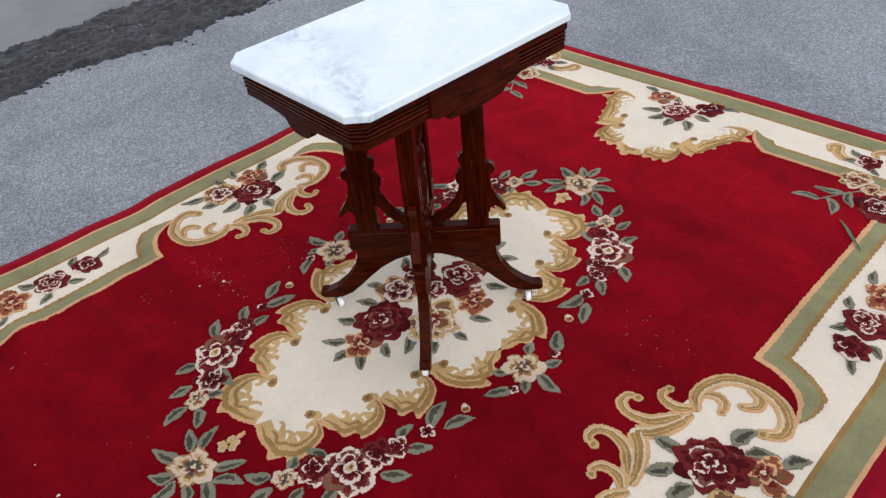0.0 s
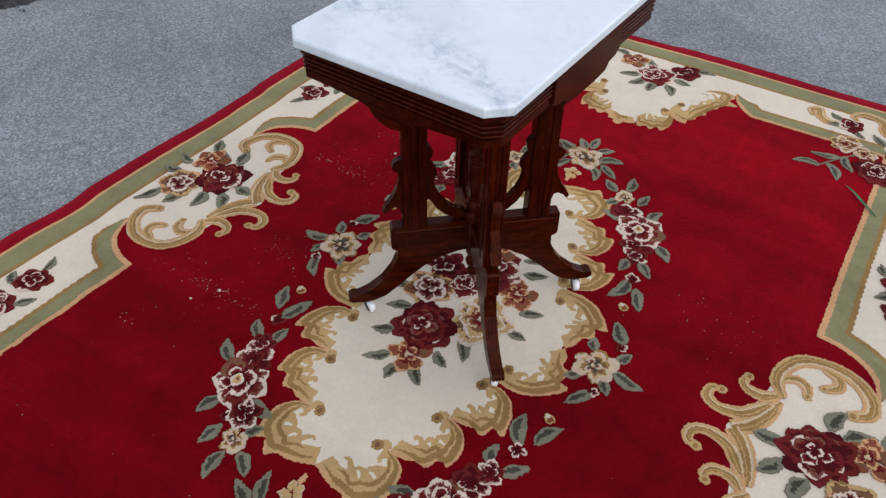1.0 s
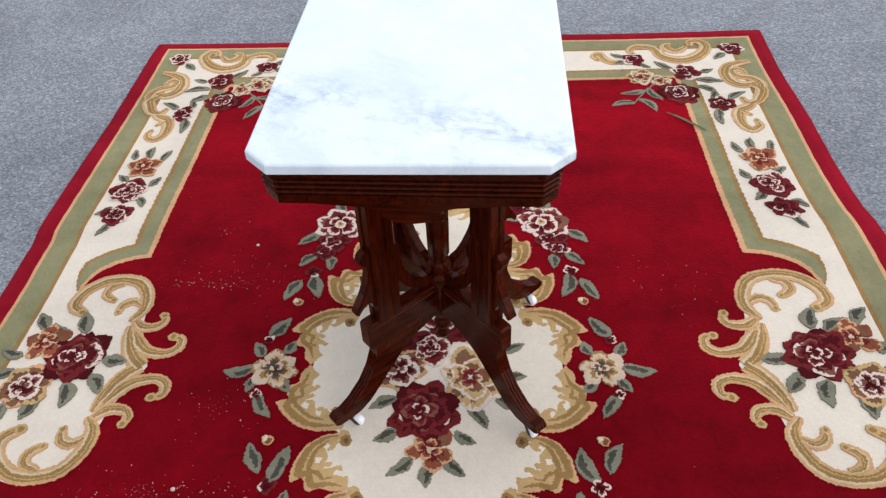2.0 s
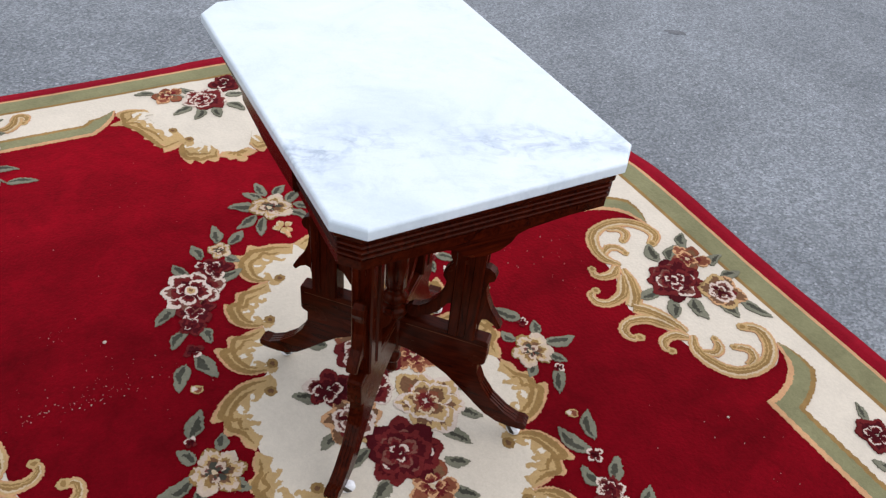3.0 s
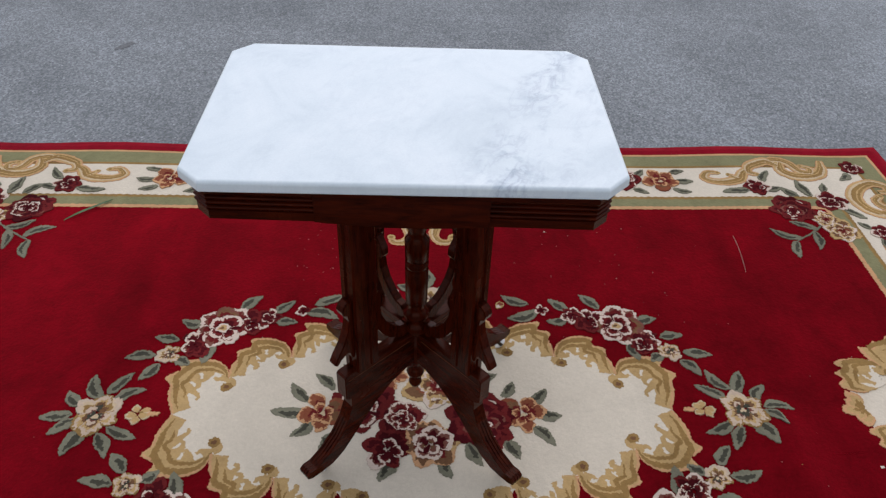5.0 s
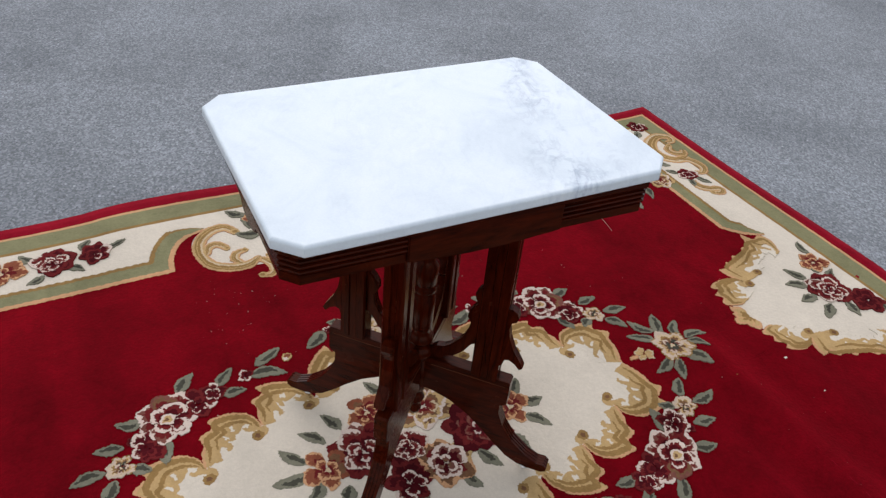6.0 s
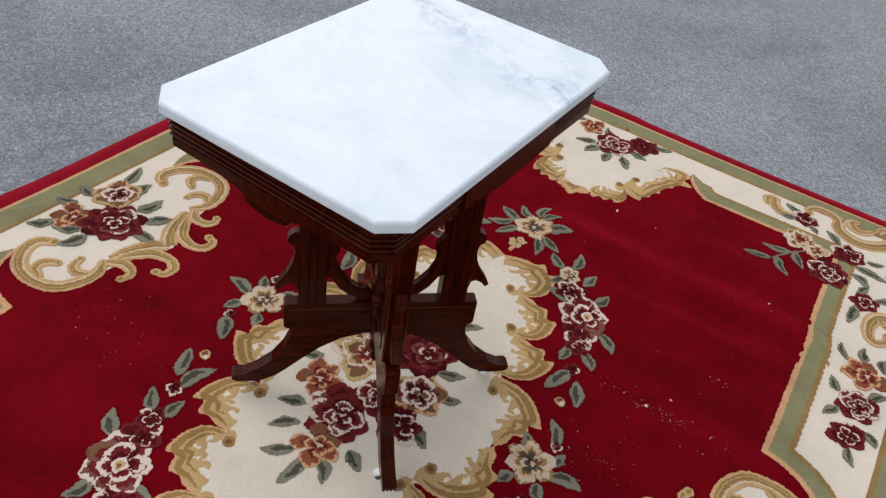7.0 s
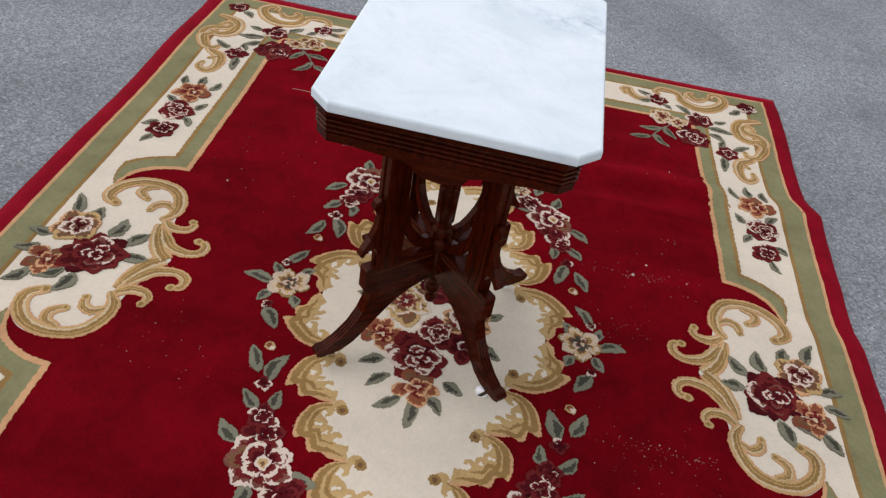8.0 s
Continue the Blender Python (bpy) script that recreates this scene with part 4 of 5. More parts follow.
def corner(sx, sy):
    """A corner of the border: scrolls, a bouquet on the inner angle and a sprig into the field."""
    s = Pile()
    scroll(s, mirrored([(1.350, 0.515), (1.378, 0.506), (1.390, 0.528), (1.352, 0.540), (1.330, 0.566), (1.335, 0.600)], sx, sy), (0.010, 0.018, 0.022, 0.026, 0.028, 0.010), 7, 0.010)
    scroll(s, mirrored([(1.392, 0.643), (1.408, 0.632), (1.436, 0.655), (1.438, 0.690), (1.420, 0.722), (1.380, 0.735)], sx, sy), (0.010, 0.018, 0.024, 0.026, 0.026, 0.012), 7.3, 0.009)
    scroll(s, mirrored([(1.425, 0.825), (1.400, 0.800), (1.408, 0.772), (1.440, 0.762), (1.452, 0.785)], sx, sy), (0.012, 0.020, 0.024, 0.022, 0.008), 7.5, 0.010)
    scroll(s, mirrored([(1.440, 0.742), (1.384, 0.732), (1.348, 0.760), (1.338, 0.810), (1.368, 0.862), (1.425, 0.895), (1.466, 0.880), (1.462, 0.850), (1.432, 0.845)], sx, sy),
           (0.014, 0.030, 0.038, 0.042, 0.042, 0.036, 0.030, 0.022, 0.010), 7.2)
    scroll(s, mirrored([(1.318, 1.020), (1.308, 0.980), (1.285, 0.942), (1.238, 0.924), (1.190, 0.930), (1.165, 0.962), (1.180, 1.006)], sx, sy), (0.010, 0.026, 0.034, 0.038, 0.038, 0.032, 0.012), 7)
    scroll(s, mirrored([(1.240, 0.985), (1.265, 0.972), (1.258, 0.948), (1.225, 0.955), (1.205, 1.000), (1.170, 1.018), (1.125, 1.008)], sx, sy), (0.010, 0.018, 0.022, 0.026, 0.028, 0.028, 0.012), 7.3, 0.009)
    scroll(s, mirrored([(1.080, 0.935), (1.056, 0.945), (1.062, 0.975), (1.092, 0.995), (1.135, 1.010), (1.165, 0.985)], sx, sy), (0.010, 0.020, 0.030, 0.034, 0.032, 0.012), 7.5, 0.010)
    scroll(s, mirrored([(0.952, 0.945), (0.922, 0.948), (0.902, 0.920), (0.925, 0.900), (0.968, 0.896), (1.012, 0.910), (1.035, 0.945), (1.060, 0.965)], sx, sy), (0.010, 0.016, 0.022, 0.026, 0.032, 0.032, 0.026, 0.010), 7.2, 0.010)
    scroll(s, mirrored([(0.985, 0.935), (0.998, 0.922), (1.012, 0.912)], sx, sy), (0.006, 0.012, 0.014), 7.6, 0.008)
    s.part("scroll", rug, "gold corner scrolls")
    flower("rose", "gold_rose", 1.222 * sx, 0.645 * sy, 0.044, 0.7)
    flower("flower", "gold_rose", 1.196 * sx, 0.703 * sy, 0.034, 0.2)
    flower("flower", "wine", 1.250 * sx, 0.790 * sy, 0.044, 0.3)
    flower("rose", "big_rose", 1.118 * sx, 0.748 * sy, 0.058, 0.1)
    flower("flower", "wine", 1.345 * sx, 0.638 * sy, 0.034, 0.2)
    flower("flower", "wine", 1.052 * sx, 0.868 * sy, 0.036, 0.9)
    flower("flower", "wine", 1.408 * sx, 0.980 * sy, 0.035, 0.4)
    spray([(1.275, 0.755, 318, 0.060, 0.022), (1.250, 0.840, 68, 0.042, 0.018), (1.205, 0.815, 100, 0.075, 0.026), (1.165, 0.815, 130, 0.055, 0.024),
           (1.365, 0.620, 295, 0.050, 0.020), (1.330, 0.612, 250, 0.040, 0.018), (1.315, 0.655, 130, 0.035, 0.016), (1.075, 0.890, 55, 0.065, 0.020), (1.025, 0.850, 185, 0.075, 0.024), (1.08, 0.845, 20, 0.045, 0.02),
           (1.380, 0.950, 225, 0.050, 0.022)], sx, sy)
    p = Pile()
    p.stroke(mirrored([(1.18, 0.68), (1.135, 0.640), (1.06, 0.592)], sx, sy), (0.006, 0.005, 0.003), 11, "leaf")
    p.part("stem", rug)
    spray([(1.068, 0.598, 256, 0.080, 0.028), (1.138, 0.645, 259, 0.090, 0.028), (1.090, 0.612, 150, 0.090, 0.030), (1.155, 0.650, 152, 0.085, 0.028)], sx, sy, 1.0)
    # the small spray along the long border
    flower("flower", "rust", 0.757 * sx, 0.902 * sy, 0.047, 0.2)
    flower("rose", "lipped_rose", 0.637 * sx, 0.905 * sy, 0.047, 0.6)
    flower("flower", "wine", 0.531 * sx, 0.903 * sy, 0.038, 0.1)
    spray([(0.792, 0.945, 12, 0.056, 0.022), (0.799, 0.898, 2, 0.063, 0.026), (0.785, 0.860, -18, 0.058, 0.024), (0.674, 0.925, 45, 0.056, 0.026), (0.659, 0.855, -25, 0.050, 0.024), (0.608, 0.870, 214, 0.052, 0.024), (0.566, 0.930, 130, 0.050, 0.024),
           (0.497, 0.912, 155, 0.055, 0.020)], sx, sy, 1.0)


for sx in (1, -1):
    for sy in (1, -1):
        corner(sx, sy)


def ring(sx, sy):
    """A quarter of the wreath round the medallion."""
    flower("rose", "ring_rose", 0.478 * sx, 0.267 * sy, 0.057, 0.3)
    flower("flower", "wine", 0.413 * sx, 0.279 * sy, 0.036, 0.5)
    flower("flower", "wine", 0.374 * sx, 0.298 * sy, 0.027, 0.1)
    flower("bud", "lipped_bud", 0.297 * sx, 0.318 * sy, 0.017, 0.3)
    flower("bud", "bud", 0.193 * sx, 0.338 * sy, 0.013, 0.9)
    flower("flower", "wine", 0.533 * sx, 0.203 * sy, 0.035, 0.2)
    flower("bud", "lipped_bud", 0.557 * sx, 0.229 * sy, 0.012, 0.2)
    flower("flower", "pale", 0.590 * sx, 0.174 * sy, 0.026, 0.6)
    spray([(0.446, 0.322, 130, 0.058, 0.027), (0.364, 0.312, 135, 0.055, 0.025), (0.359, 0.283, 184, 0.047, 0.024), (0.268, 0.340, 154, 0.066, 0.027), (0.288, 0.315, 197, 0.072, 0.030), (0.526, 0.270, 18, 0.052, 0.026),
           (0.576, 0.222, 8, 0.052, 0.024), (0.496, 0.212, -80, 0.058, 0.027), (0.570, 0.166, 215, 0.036, 0.024), (0.619, 0.172, -8, 0.060, 0.025), (0.604, 0.146, -52, 0.052, 0.026)], sx, sy, 1.18)


for sx in (1, -1):
    for sy in (1, -1):
        ring(sx, sy)

for g in (1, -1):
    flower("flower", "pale", -0.012, 0.360 * g, 0.044, 0.3)
    spray([(-0.002, 0.400, 101, 0.070, 0.030), (-0.077, 0.385, 213, 0.066, 0.026), (-0.040, 0.341, 220, 0.040, 0.024), (-0.031, 0.386, 148, 0.045, 0.024), (0.022, 0.392, 29, 0.045, 0.026), (0.030, 0.343, -26, 0.040, 0.024),
           (0.082, 0.388, -36, 0.066, 0.032)], 1, g, 1.1)
    flower("bud", "lipped_bud", -0.079, 0.386 * g, 0.011, 0.2)
    flower("bud", "lipped_bud", 0.072, 0.386 * g, 0.011, 0.8)
    flower("flower", "pale", 0.703 * g, 0.0, 0.047, 0.6)
    flower("bud", "calyx", 0.616 * g, 0.0, 0.020, 0.0 if g > 0 else math.pi)
    spray([(0.703, -0.040, -66, 0.072, 0.030), (0.739, -0.022, -48, 0.055, 0.026), (0.752, -0.002, 4, 0.064, 0.026), (0.742, 0.010, 42, 0.055, 0.026), (0.710, 0.036, 64, 0.070, 0.032), (0.687, 0.046, 118, 0.066, 0.026),
           (0.673, 0.033, 157, 0.070, 0.025), (0.679, -0.032, 210, 0.068, 0.025), (0.696, -0.056, 236, 0.068, 0.025)], g, 1, 1.1)


def bouquet():
    """The flowers in the middle of the medallion."""
    flower("rose", "big_rose", -0.124, 0.022, 0.069, 0.4)
    flower("rose", "lipped_rose", 0.138, -0.016, 0.064, 1.0)
    flower("rose", "brown_rose", -0.012, 0.078, 0.055, 0.2)
    flower("rose", "gold_rose", -0.036, -0.082, 0.068, 0.5)
    flower("flower", "rust", 0.086, -0.112, 0.044, 0.3)
    flower("flower", "wine", 0.080, 0.090, 0.046, 0.8)
    flower("flower", "rust", 0.217, -0.004, 0.044, 0.1)
    flower("flower", "rust", -0.214, 0.002, 0.044, 0.6)
    flower("flower", "lipped_rose", 0.048, 0.010, 0.044, 0.6)
    spray([(0.033, -0.142, -62, 0.060, 0.026), (0.155, -0.086, -62, 0.062, 0.029), (0.198, -0.064, -46, 0.066, 0.028), (0.250, -0.030, -50, 0.072, 0.027), (0.256, -0.002, -4, 0.080, 0.030), (0.242, 0.018, 44, 0.062, 0.028),
           (0.192, 0.052, 60, 0.056, 0.029), (0.060, 0.116, 56, 0.066, 0.030), (-0.030, 0.112, 112, 0.060, 0.027), (-0.088, 0.078, 116, 0.068, 0.030), (0.035, 0.040, -32, 0.052, 0.030)], 1, 1, 1.0)
    spray([(-0.165, 0.072, 121, 0.060, 0.029), (-0.232, 0.038, 128, 0.066, 0.028), (-0.246, 0.004, 172, 0.052, 0.031), (-0.233, -0.020, 228, 0.060, 0.027), (-0.172, -0.042, 238, 0.052, 0.027), (-0.110, -0.069, 216, 0.070, 0.030),
           (-0.082, -0.128, 226, 0.052, 0.026), (-0.030, -0.148, 268, 0.048, 0.026)], 1, 1, 1.0)


bouquet()


# ---- the table ----
table = tagged(new("parlor_table"), "carved dark walnut parlor table with white marble top, on rug", "table")
table.matrix_world = pose(0.022, -0.016, 0.004, 0, 0, -2.7)


def octagon(hx, hy, c):
    return [(-hx + c, -hy), (hx - c, -hy), (hx, -hy + c), (hx, hy - c), (hx - c, hy), (-hx + c, hy), (-hx, hy - c), (-hx, -hy + c)]


def sweep_octagon(hx, hy, c, profile):
    """A rail round an eight-cornered plan; the profile gives how far each level stands out."""
    bm = bmesh.new()
    rings = []
    for d, z in profile:
        rings.append([bm.verts.new((x, y, z)) for x, y in octagon(hx + d, hy + d, c + 0.6 * d)])
    for a, b in zip(rings, rings[1:]):
        for k in range(8):
            bm.faces.new((a[k], a[(k + 1) % 8], b[(k + 1) % 8], b[k]))
    bm.faces.new(rings[0][::-1])
    bm.faces.new(rings[-1])
    return bm


top = part("marble_top", sweep_octagon(0.314, 0.2195, 0.034, [(-0.003, 0.7225), (-0.001, 0.723), (0, 0.7245), (0, 0.7360), (-0.0006, 0.7380), (-0.0018, 0.7397), (-0.0034, 0.7407), (-0.0055, 0.741)]), MARBLE, table, "white marble slab with faint grey veins and clipped corners")
top.matrix_local = pose(0.016, 0.008, 0, 0, 0, 1.2)
REEDS = [(-0.004, 0.657), (0, 0.660), (0, 0.674)]
for z in (0.676, 0.6845, 0.693):
    REEDS += [(-0.004, z), (0.0005, z + 0.0008), (0.0022, z + 0.0026), (0.0026, z + 0.0042), (0.0016, z + 0.0060), (-0.0008, z + 0.0072), (-0.004, z + 0.0076)]
REEDS += [(-0.004, 0.7015), (0.002, 0.703), (0.005, 0.708), (0.005, 0.7222)]
apron = part("apron", sweep_octagon(0.297, 0.203, 0.022, REEDS), WOOD_X, table, "reeded dark walnut apron")
apron.location = (0.016, 0.005, 0)


def pendant(half, drop):
    """The shaped board under the middle of an apron side."""
    right = [(half, 0.664), (half * 0.70, 0.656), (half * 0.34, 0.651), (half * 0.25, 0.646), (half * 0.21, 0.635), (half * 0.12, drop + 0.003), (0, drop)]
    outline = [(-half, 0.690), (half, 0.690)] + right + [(-x, z) for x, z in right[-2::-1]]
    return outline


for name, place, turn, half, drop in (("end_pendant", (0.299 + 0.016, 0.005), 90, 0.182, 0.626), ("end_pendant", (-0.299 + 0.016, 0.005), 90, 0.182, 0.622)):
    ob = part(name, prism(pendant(half, drop), 0.016, 0.002), WOOD_X, table)
    ob.matrix_local = pose(place[0] - math.copysign(0.012, place[0]), place[1], 0, 0, 0, turn)
for y, deep in ((0.204, 0.0), (-0.204, 1.0)):
    right = [(0.125, 0.662), (0.108, 0.660 - 0.008 * deep), (0.085, 0.659 - 0.009 * deep), (0.075, 0.658 - 0.020 * deep), (0.03, 0.657 - 0.023 * deep)]
    panel = [(-0.125, 0.7215), (0.125, 0.7215)] + right + [(-x, z) for x, z in right[::-1]]
    ob = part("side_panel", prism(panel, 0.018, 0.002), WOOD_X, table, "plain raised panel in the middle of the apron")
    ob.matrix_local = pose(0.016, 0.005 + y - math.copysign(0.0040, y), 0)

LEG = [(0.004, 0.250), (0.186, 0.250), (0.190, 0.246), (0.190, 0.192), (0.186, 0.186), (0.177, 0.182), (0.178, 0.160), (0.190, 0.128), (0.213, 0.094), (0.245, 0.066), (0.272, 0.052),
       (0.287, 0.053), (0.294, 0.047), (0.293, 0.037), (0.285, 0.032), (0.262, 0.031), (0.235, 0.033), (0.208, 0.045), (0.180, 0.070), (0.150, 0.100), (0.115, 0.131), (0.075, 0.155), (0.035, 0.167), (0.004, 0.170)]


def leg_bm():
    """A foot board sawn to an S, with reeds cut into the top of its toe."""
    bm = bmesh.new()
    cuts = [(-0.0135, 0.002), (-0.0125, 0.0), (-0.0085, 0.0), (-0.0080, 0.0022), (-0.0060, 0.0022), (-0.0055, 0.0), (-0.0015, 0.0), (-0.0010, 0.0022), (0.0010, 0.0022), (0.0015, 0.0),
            (0.0055, 0.0), (0.0060, 0.0022), (0.0080, 0.0022), (0.0085, 0.0), (0.0125, 0.0), (0.0135, 0.002)]
    rings = []
    for y, inset in cuts:
        row = []
        for i, (x, z) in enumerate(LEG):
            k = 1.0 if 7 <= i <= 13 else 0.0
            edge = inset if abs(y) > 0.013 else inset * k
            mx, mz = (0.20, 0.06) if i > 6 else (0.1, 0.21)
            d = math.hypot(x - mx, z - mz)
            row.append(bm.verts.new((x - (x - mx) / d * edge, y, z - (z - mz) / d * edge)))
        rings.append(row)
    n = len(LEG)
    for a, b in zip(rings, rings[1:]):
        for k in range(n):
            bm.faces.new((a[k], a[(k + 1) % n], b[(k + 1) % n], b[k]))
    bm.faces.new(rings[0])
    bm.faces.new(rings[-1][::-1])
    return bm


def post_bm():
    """An upright with fluted faces and stopped chamfers."""
    bm = bmesh.new()
    hx, hy, f = 0.026, 0.019, 0.003
    plan = [(-hx, -hy + f), (-hx + f, -hy), (-0.008, -hy), (-0.006, -hy + f), (0.006, -hy + f), (0.008, -hy), (hx - f, -hy), (hx, -hy + f), (hx, -0.006), (hx - f, -0.004), (hx - f, 0.004), (hx, 0.006)]
    plan += [(hx, hy - f), (hx - f, hy), (0.008, hy), (0.006, hy - f), (-0.006, hy - f), (-0.008, hy), (-hx + f, hy), (-hx, hy - f)]
    rings = [[bm.verts.new((0.137 + x, y, z)) for x, y in plan] for z in (0.248, 0.66)]
    n = len(plan)
    for k in range(n):
        bm.faces.new((rings[0][k], rings[0][(k + 1) % n], rings[1][(k + 1) % n], rings[1][k]))
    bm.faces.new(rings[0][::-1])
    bm.faces.new(rings[1])
    return bm


BRACKET = [(0.158, 0.425), (0.170, 0.424), (0.179, 0.418), (0.183, 0.408), (0.180, 0.398), (0.172, 0.393), (0.169, 0.378), (0.173, 0.355), (0.184, 0.328), (0.200, 0.304), (0.206, 0.292),
           (0.200, 0.286), (0.190, 0.297), (0.178, 0.303), (0.170, 0.300), (0.166, 0.285), (0.158, 0.280)]
BRACE = [(0.116, 0.455), (0.104, 0.450), (0.098, 0.438), (0.100, 0.425), (0.106, 0.415), (0.098, 0.405), (0.090, 0.392), (0.089, 0.378), (0.096, 0.366), (0.093, 0.345), (0.083, 0.322), (0.066, 0.300),
         (0.050, 0.287), (0.036, 0.284), (0.026, 0.275), (0.024, 0.262), (0.034, 0.253), (0.048, 0.254), (0.056, 0.264), (0.070, 0.270), (0.088, 0.288), (0.102, 0.312), (0.116, 0.322)]
# a thin strip of paler walnut along each leg board, below its top
line_me = mesh_of("incised_line", prism([(0.030, 0.2350), (0.182, 0.2350), (0.182, 0.2366), (0.030, 0.2366)], 0.0012, 0.0), WOOD_PALE)
leg_me, post_me = mesh_of("leg", leg_bm(), WOOD_X), mesh_of("post", post_bm(), WOOD_Z)
bracket_me = mesh_of("bracket", prism(BRACKET, 0.020, 0.002), WOOD_Z)
brace_me = mesh_of("brace", prism(BRACE, 0.018, 0.002), WOOD_Z)


def caster_meshes():
    fork = lathe([(0.007, 0.026), (0.011, 0.0275), (0.011, 0.031), (0.006, 0.036)], 16)
    for y in (-0.0085, 0.0085):
        g = bmesh.ops.create_cube(fork, size=1)
        for v in g["verts"]:
            # the cheeks rake back from the pivot to the axle
            v.co = (v.co.x * 0.009 - 0.011 + 0.7 * v.co.z * 0.019, v.co.y * 0.002 + y, v.co.z * 0.019 + 0.0185)
    wheel = lathe([(0.004, -0.0072), (0.0115, -0.0068), (0.0142, -0.0045), (0.0142, 0.0045), (0.0115, 0.0068), (0.004, 0.0072)], 20)
    return mesh_of("caster", fork, BRASS), mesh_of("wheel", wheel, CERAMIC, True)


caster_me, wheel_me = caster_meshes()


def under(name, me, parent, m):
    ob = new(name, me)
    ob.parent = parent
    ob.matrix_local = m
    return ob


for k, swivel in enumerate((40, -56, 172, 96)):
    a = 45 + 90 * k
    leg = under("leg", leg_me, table, pose(0, 0, 0, 0, 0, a))
    under("post", post_me, table, pose(0, 0, 0, 0, 0, a))
    under("bracket", bracket_me, table, pose(0, 0, 0, 0, 0, a))
    under("brace", brace_me, table, pose(0, 0, 0, 0, 0, a))
    caster = under("caster", caster_me, leg, pose(0.254, 0, 0, 0, 0, swivel))
    caster["label"] = "small iron caster"
    wheel = under("wheel", wheel_me, leg, pose(0.254, 0, 0, 0, 0, swivel) @ pose(-0.016, 0, 0.0142, 90, 0, 0))
    wheel["label"] = "white ceramic caster wheel"
    for side in (1, -1):
        groove = under("incised_line", line_me, leg, pose(0, 0.0134 * side, 0))
        groove["label"] = "pale line cut along the board"
part("spindle", lathe([(0.020, 0.235), (0.026, 0.245), (0.030, 0.258), (0.026, 0.268), (0.018, 0.275), (0.024, 0.282), (0.026, 0.290), (0.019, 0.298), (0.015, 0.312), (0.021, 0.318), (0.022, 0.40),
                       (0.0185, 0.404), (0.022, 0.408), (0.022, 0.418), (0.0185, 0.422), (0.022, 0.426), (0.023, 0.47), (0.017, 0.478), (0.016, 0.49), (0.021, 0.50), (0.023, 0.56), (0.017, 0.575), (0.022, 0.60), (0.024, 0.66)]), WOOD_Z, table, "turned centre column", True)
part("finial", lathe([(0.002, 0.072), (0.010, 0.076), (0.014, 0.086), (0.012, 0.096), (0.007, 0.102), (0.016, 0.110), (0.019, 0.120), (0.015, 0.130), (0.010, 0.136), (0.018, 0.146), (0.022, 0.17), (0.022, 0.24)]), WOOD_Z, table, "turned drop finial", True)


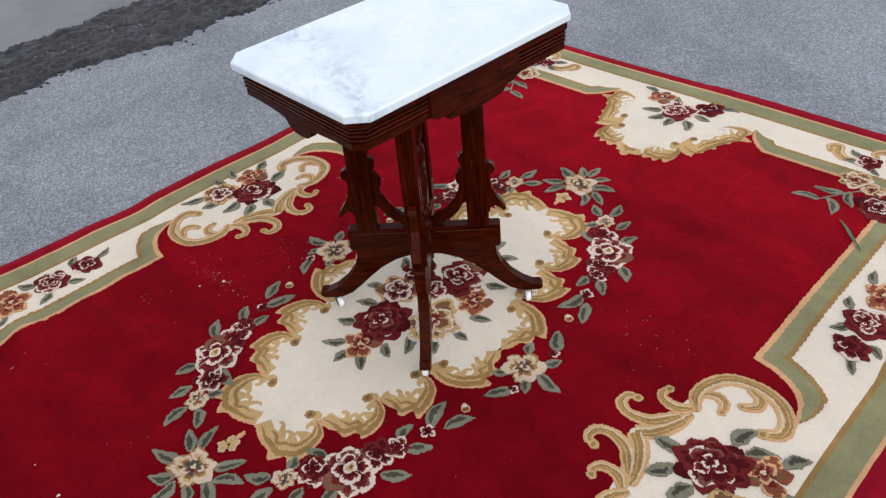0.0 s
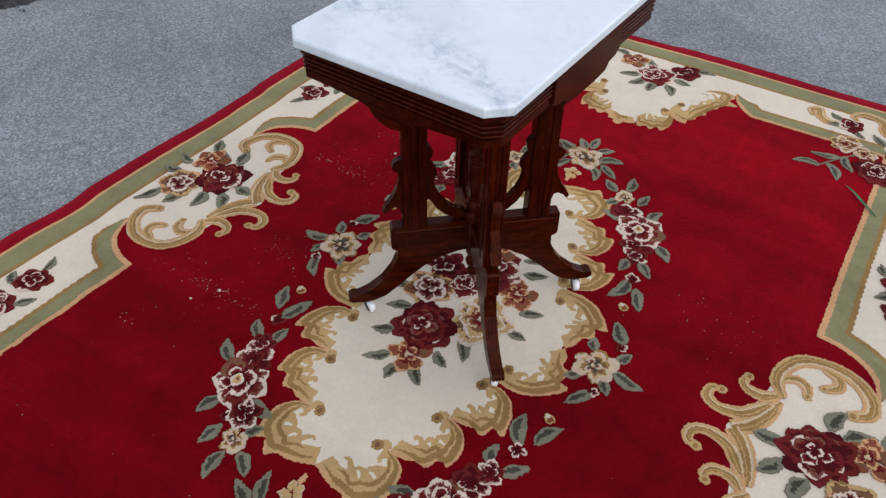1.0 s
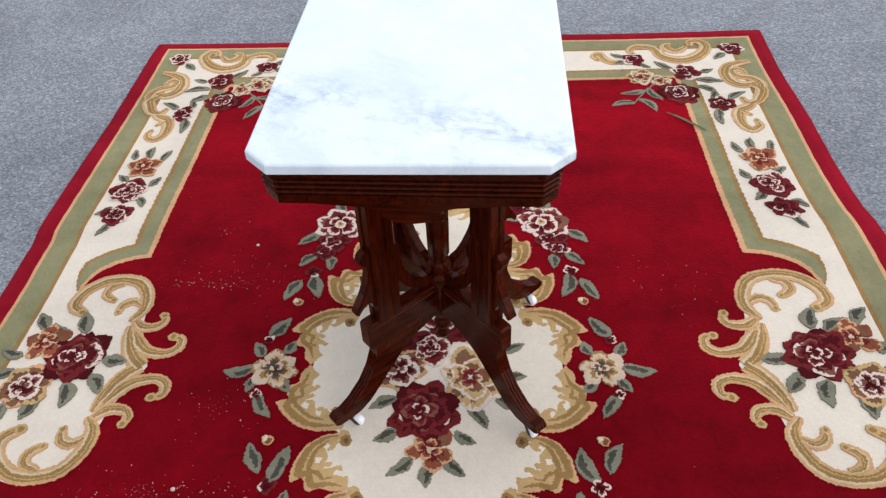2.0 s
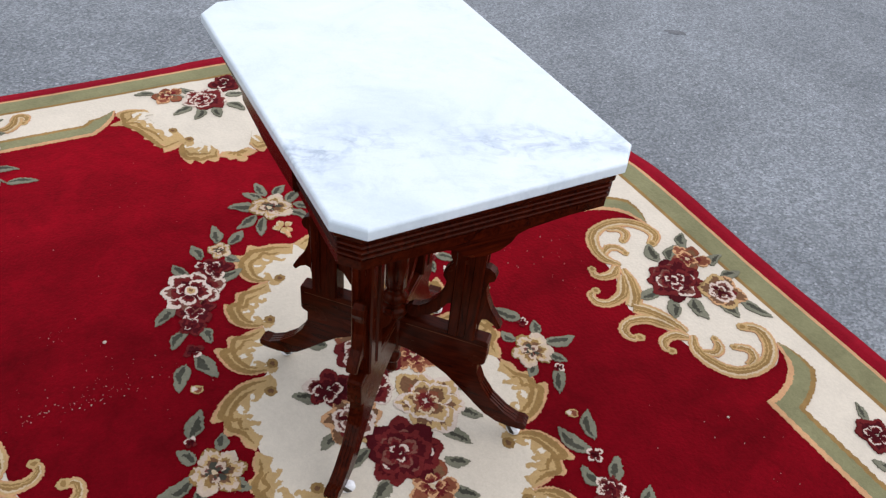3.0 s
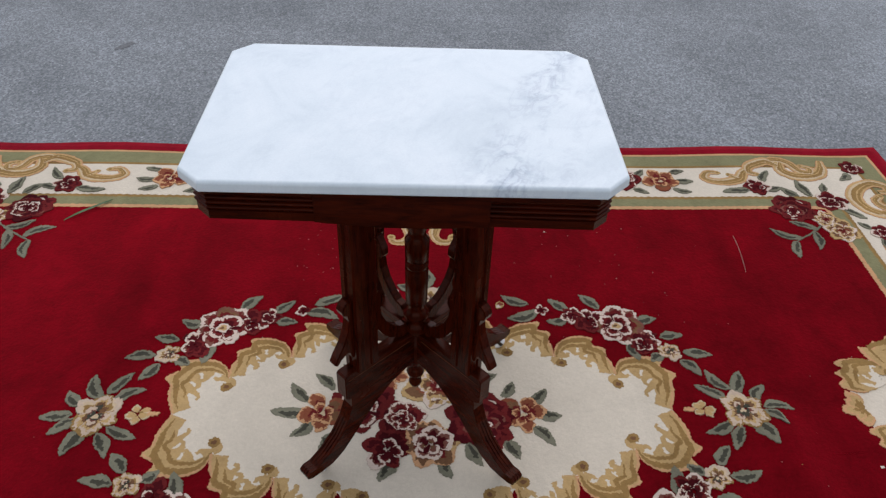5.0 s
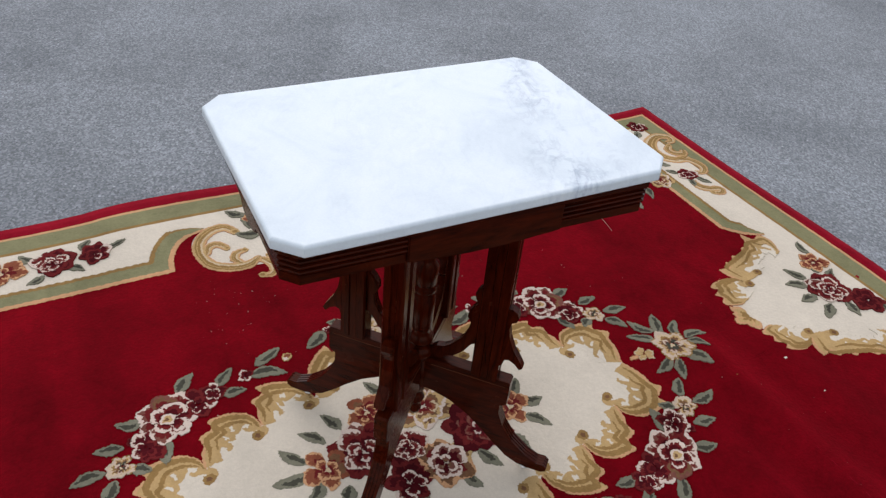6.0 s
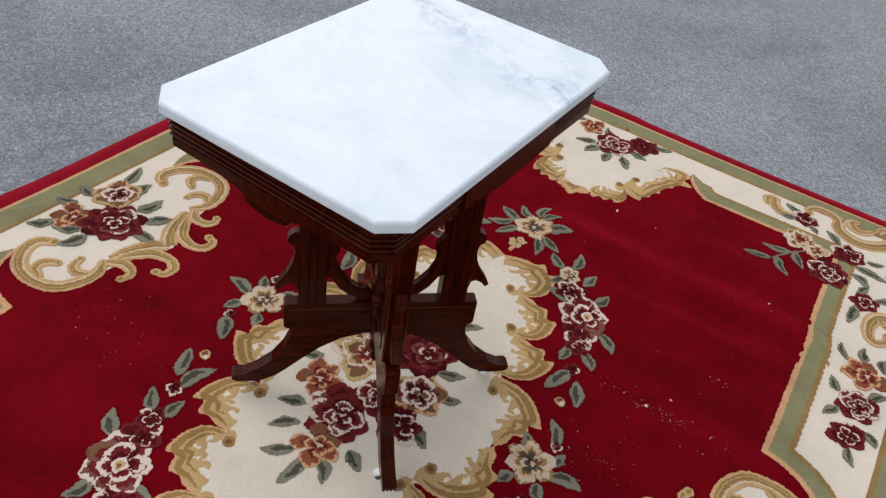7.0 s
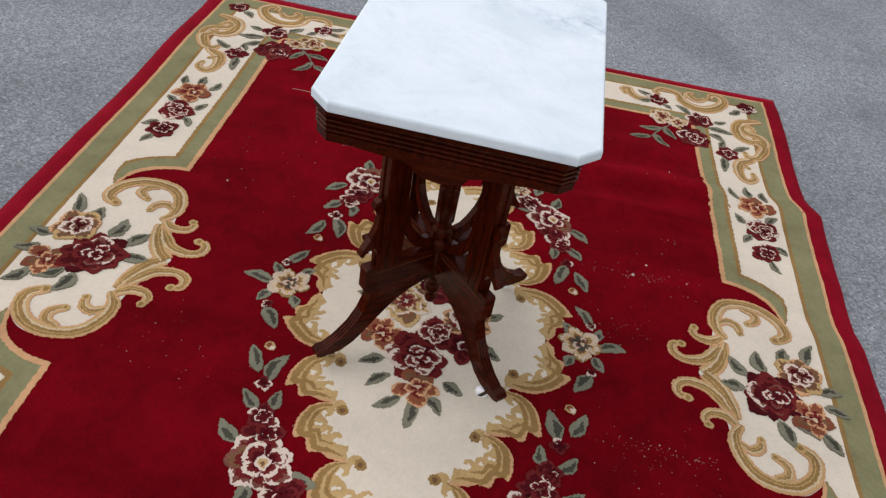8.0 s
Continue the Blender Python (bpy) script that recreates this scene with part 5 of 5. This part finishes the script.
# ---- litter on the rug ----
def litter():
    bm = bmesh.new()
    spots = [(0.262, 0.53, 0.012, 0.09, 75), (-0.308, 0.52, 0.012, 0.09, 75), (-0.10, 0.46, 0.03, 0.06, 60), (0.27, 0.55, 0.07, 0.15, 60), (-0.32, 0.55, 0.08, 0.16, 60), (0.25, -0.62, 0.07, 0.2, 50),
             (-0.5, -0.55, 0.12, 0.3, 60), (0.8, 0.3, 0.2, 0.3, 35), (-0.8, 0.4, 0.2, 0.3, 40), (0.46, 0.58, 0.015, 0.012, 12), (-0.496, 0.617, 0.012, 0.012, 14)]
    for cx, cy, wide, long, count in spots:
        for k in range(count):
            x, y = random.gauss(cx, wide), random.gauss(cy, long)
            if abs(x) > 1.15 or abs(y) > 0.72:
                continue
            r = random.choice((0.0004, 0.0005, 0.0006, 0.0010))
            g = bmesh.ops.create_icosphere(bm, subdivisions=1, radius=r)
            m = pose(x, y, swell(x, y) + STEP * 6 + r * 0.6, random.uniform(0, 180), 0, random.uniform(0, 180))
            for v in g["verts"]:
                v.co = m @ Vector((v.co.x * random.choice((1, 1, 2.2)), v.co.y, v.co.z * 0.7))
    tagged(new("crumbs", mesh_of("crumbs", bm, CRUMB)), "pale lint and dry grass crumbs scattered over the red pile", "litter", kind="stuff")
    for x, y, r in ((-0.305, 0.50, 0.0045), (0.40, 0.48, 0.0042), (-0.36, 0.54, 0.003), (-0.35, -0.64, 0.003)):
        bm = bmesh.new()
        bmesh.ops.create_icosphere(bm, subdivisions=2, radius=r)
        for v in bm.verts:
            v.co *= 1 + 0.35 * noise.noise(v.co * 500)
            v.co.z *= 0.6
        ob = new("crumb", mesh_of("crumb", bm, CRUMB, True))
        ob.location = (x, y, swell(x, y) + STEP * 6 + r * 0.4)
        tagged(ob, "pale dry crumb lying on the red pile", "crumb", group="crumbs on the rug")


def blade(name, pts, width, mat, label):
    """A blade of grass: a folded, tapering strip resting on the pile."""
    bm = bmesh.new()
    line = smooth_line(pts, 0.008)
    rows = []
    n = len(line)
    for i, p in enumerate(line):
        t = line[min(i + 1, n - 1)] - line[max(i - 1, 0)]
        t = t / np.linalg.norm(t)
        w = width * math.sin(math.pi * (0.08 + 0.9 * i / n)) / 2
        z = swell(p[0], p[1]) + STEP * 9 + 0.0015 + 0.004 * math.sin(math.pi * i / n)
        rows.append([bm.verts.new((p[0] - t[1] * w * k, p[1] + t[0] * w * k, z + (0.001 if k else 0))) for k in (-1, 0, 1)])
    for a, b in zip(rows, rows[1:]):
        for k in (0, 1):
            bm.faces.new((a[k], a[k + 1], b[k + 1], b[k]))
    r = bmesh.ops.extrude_face_region(bm, geom=bm.faces[:])
    for v in r["geom"]:
        if isinstance(v, bmesh.types.BMVert):
            v.co.z -= 0.0008
    tagged(new(name, mesh_of(name, bm, mat)), label, "grass blade")


litter()
blade("fallen_grass", [(1.0, -0.685), (0.97, -0.715), (0.935, -0.745), (0.895, -0.785)], 0.009, GRASS, "fresh green blade of grass lying across the rug border")
blade("dry_straw", [(-0.89, -0.62), (-0.885, -0.56), (-0.872, -0.46)], 0.0010, CRUMB, "thin dry straw stalk lying on the red pile")
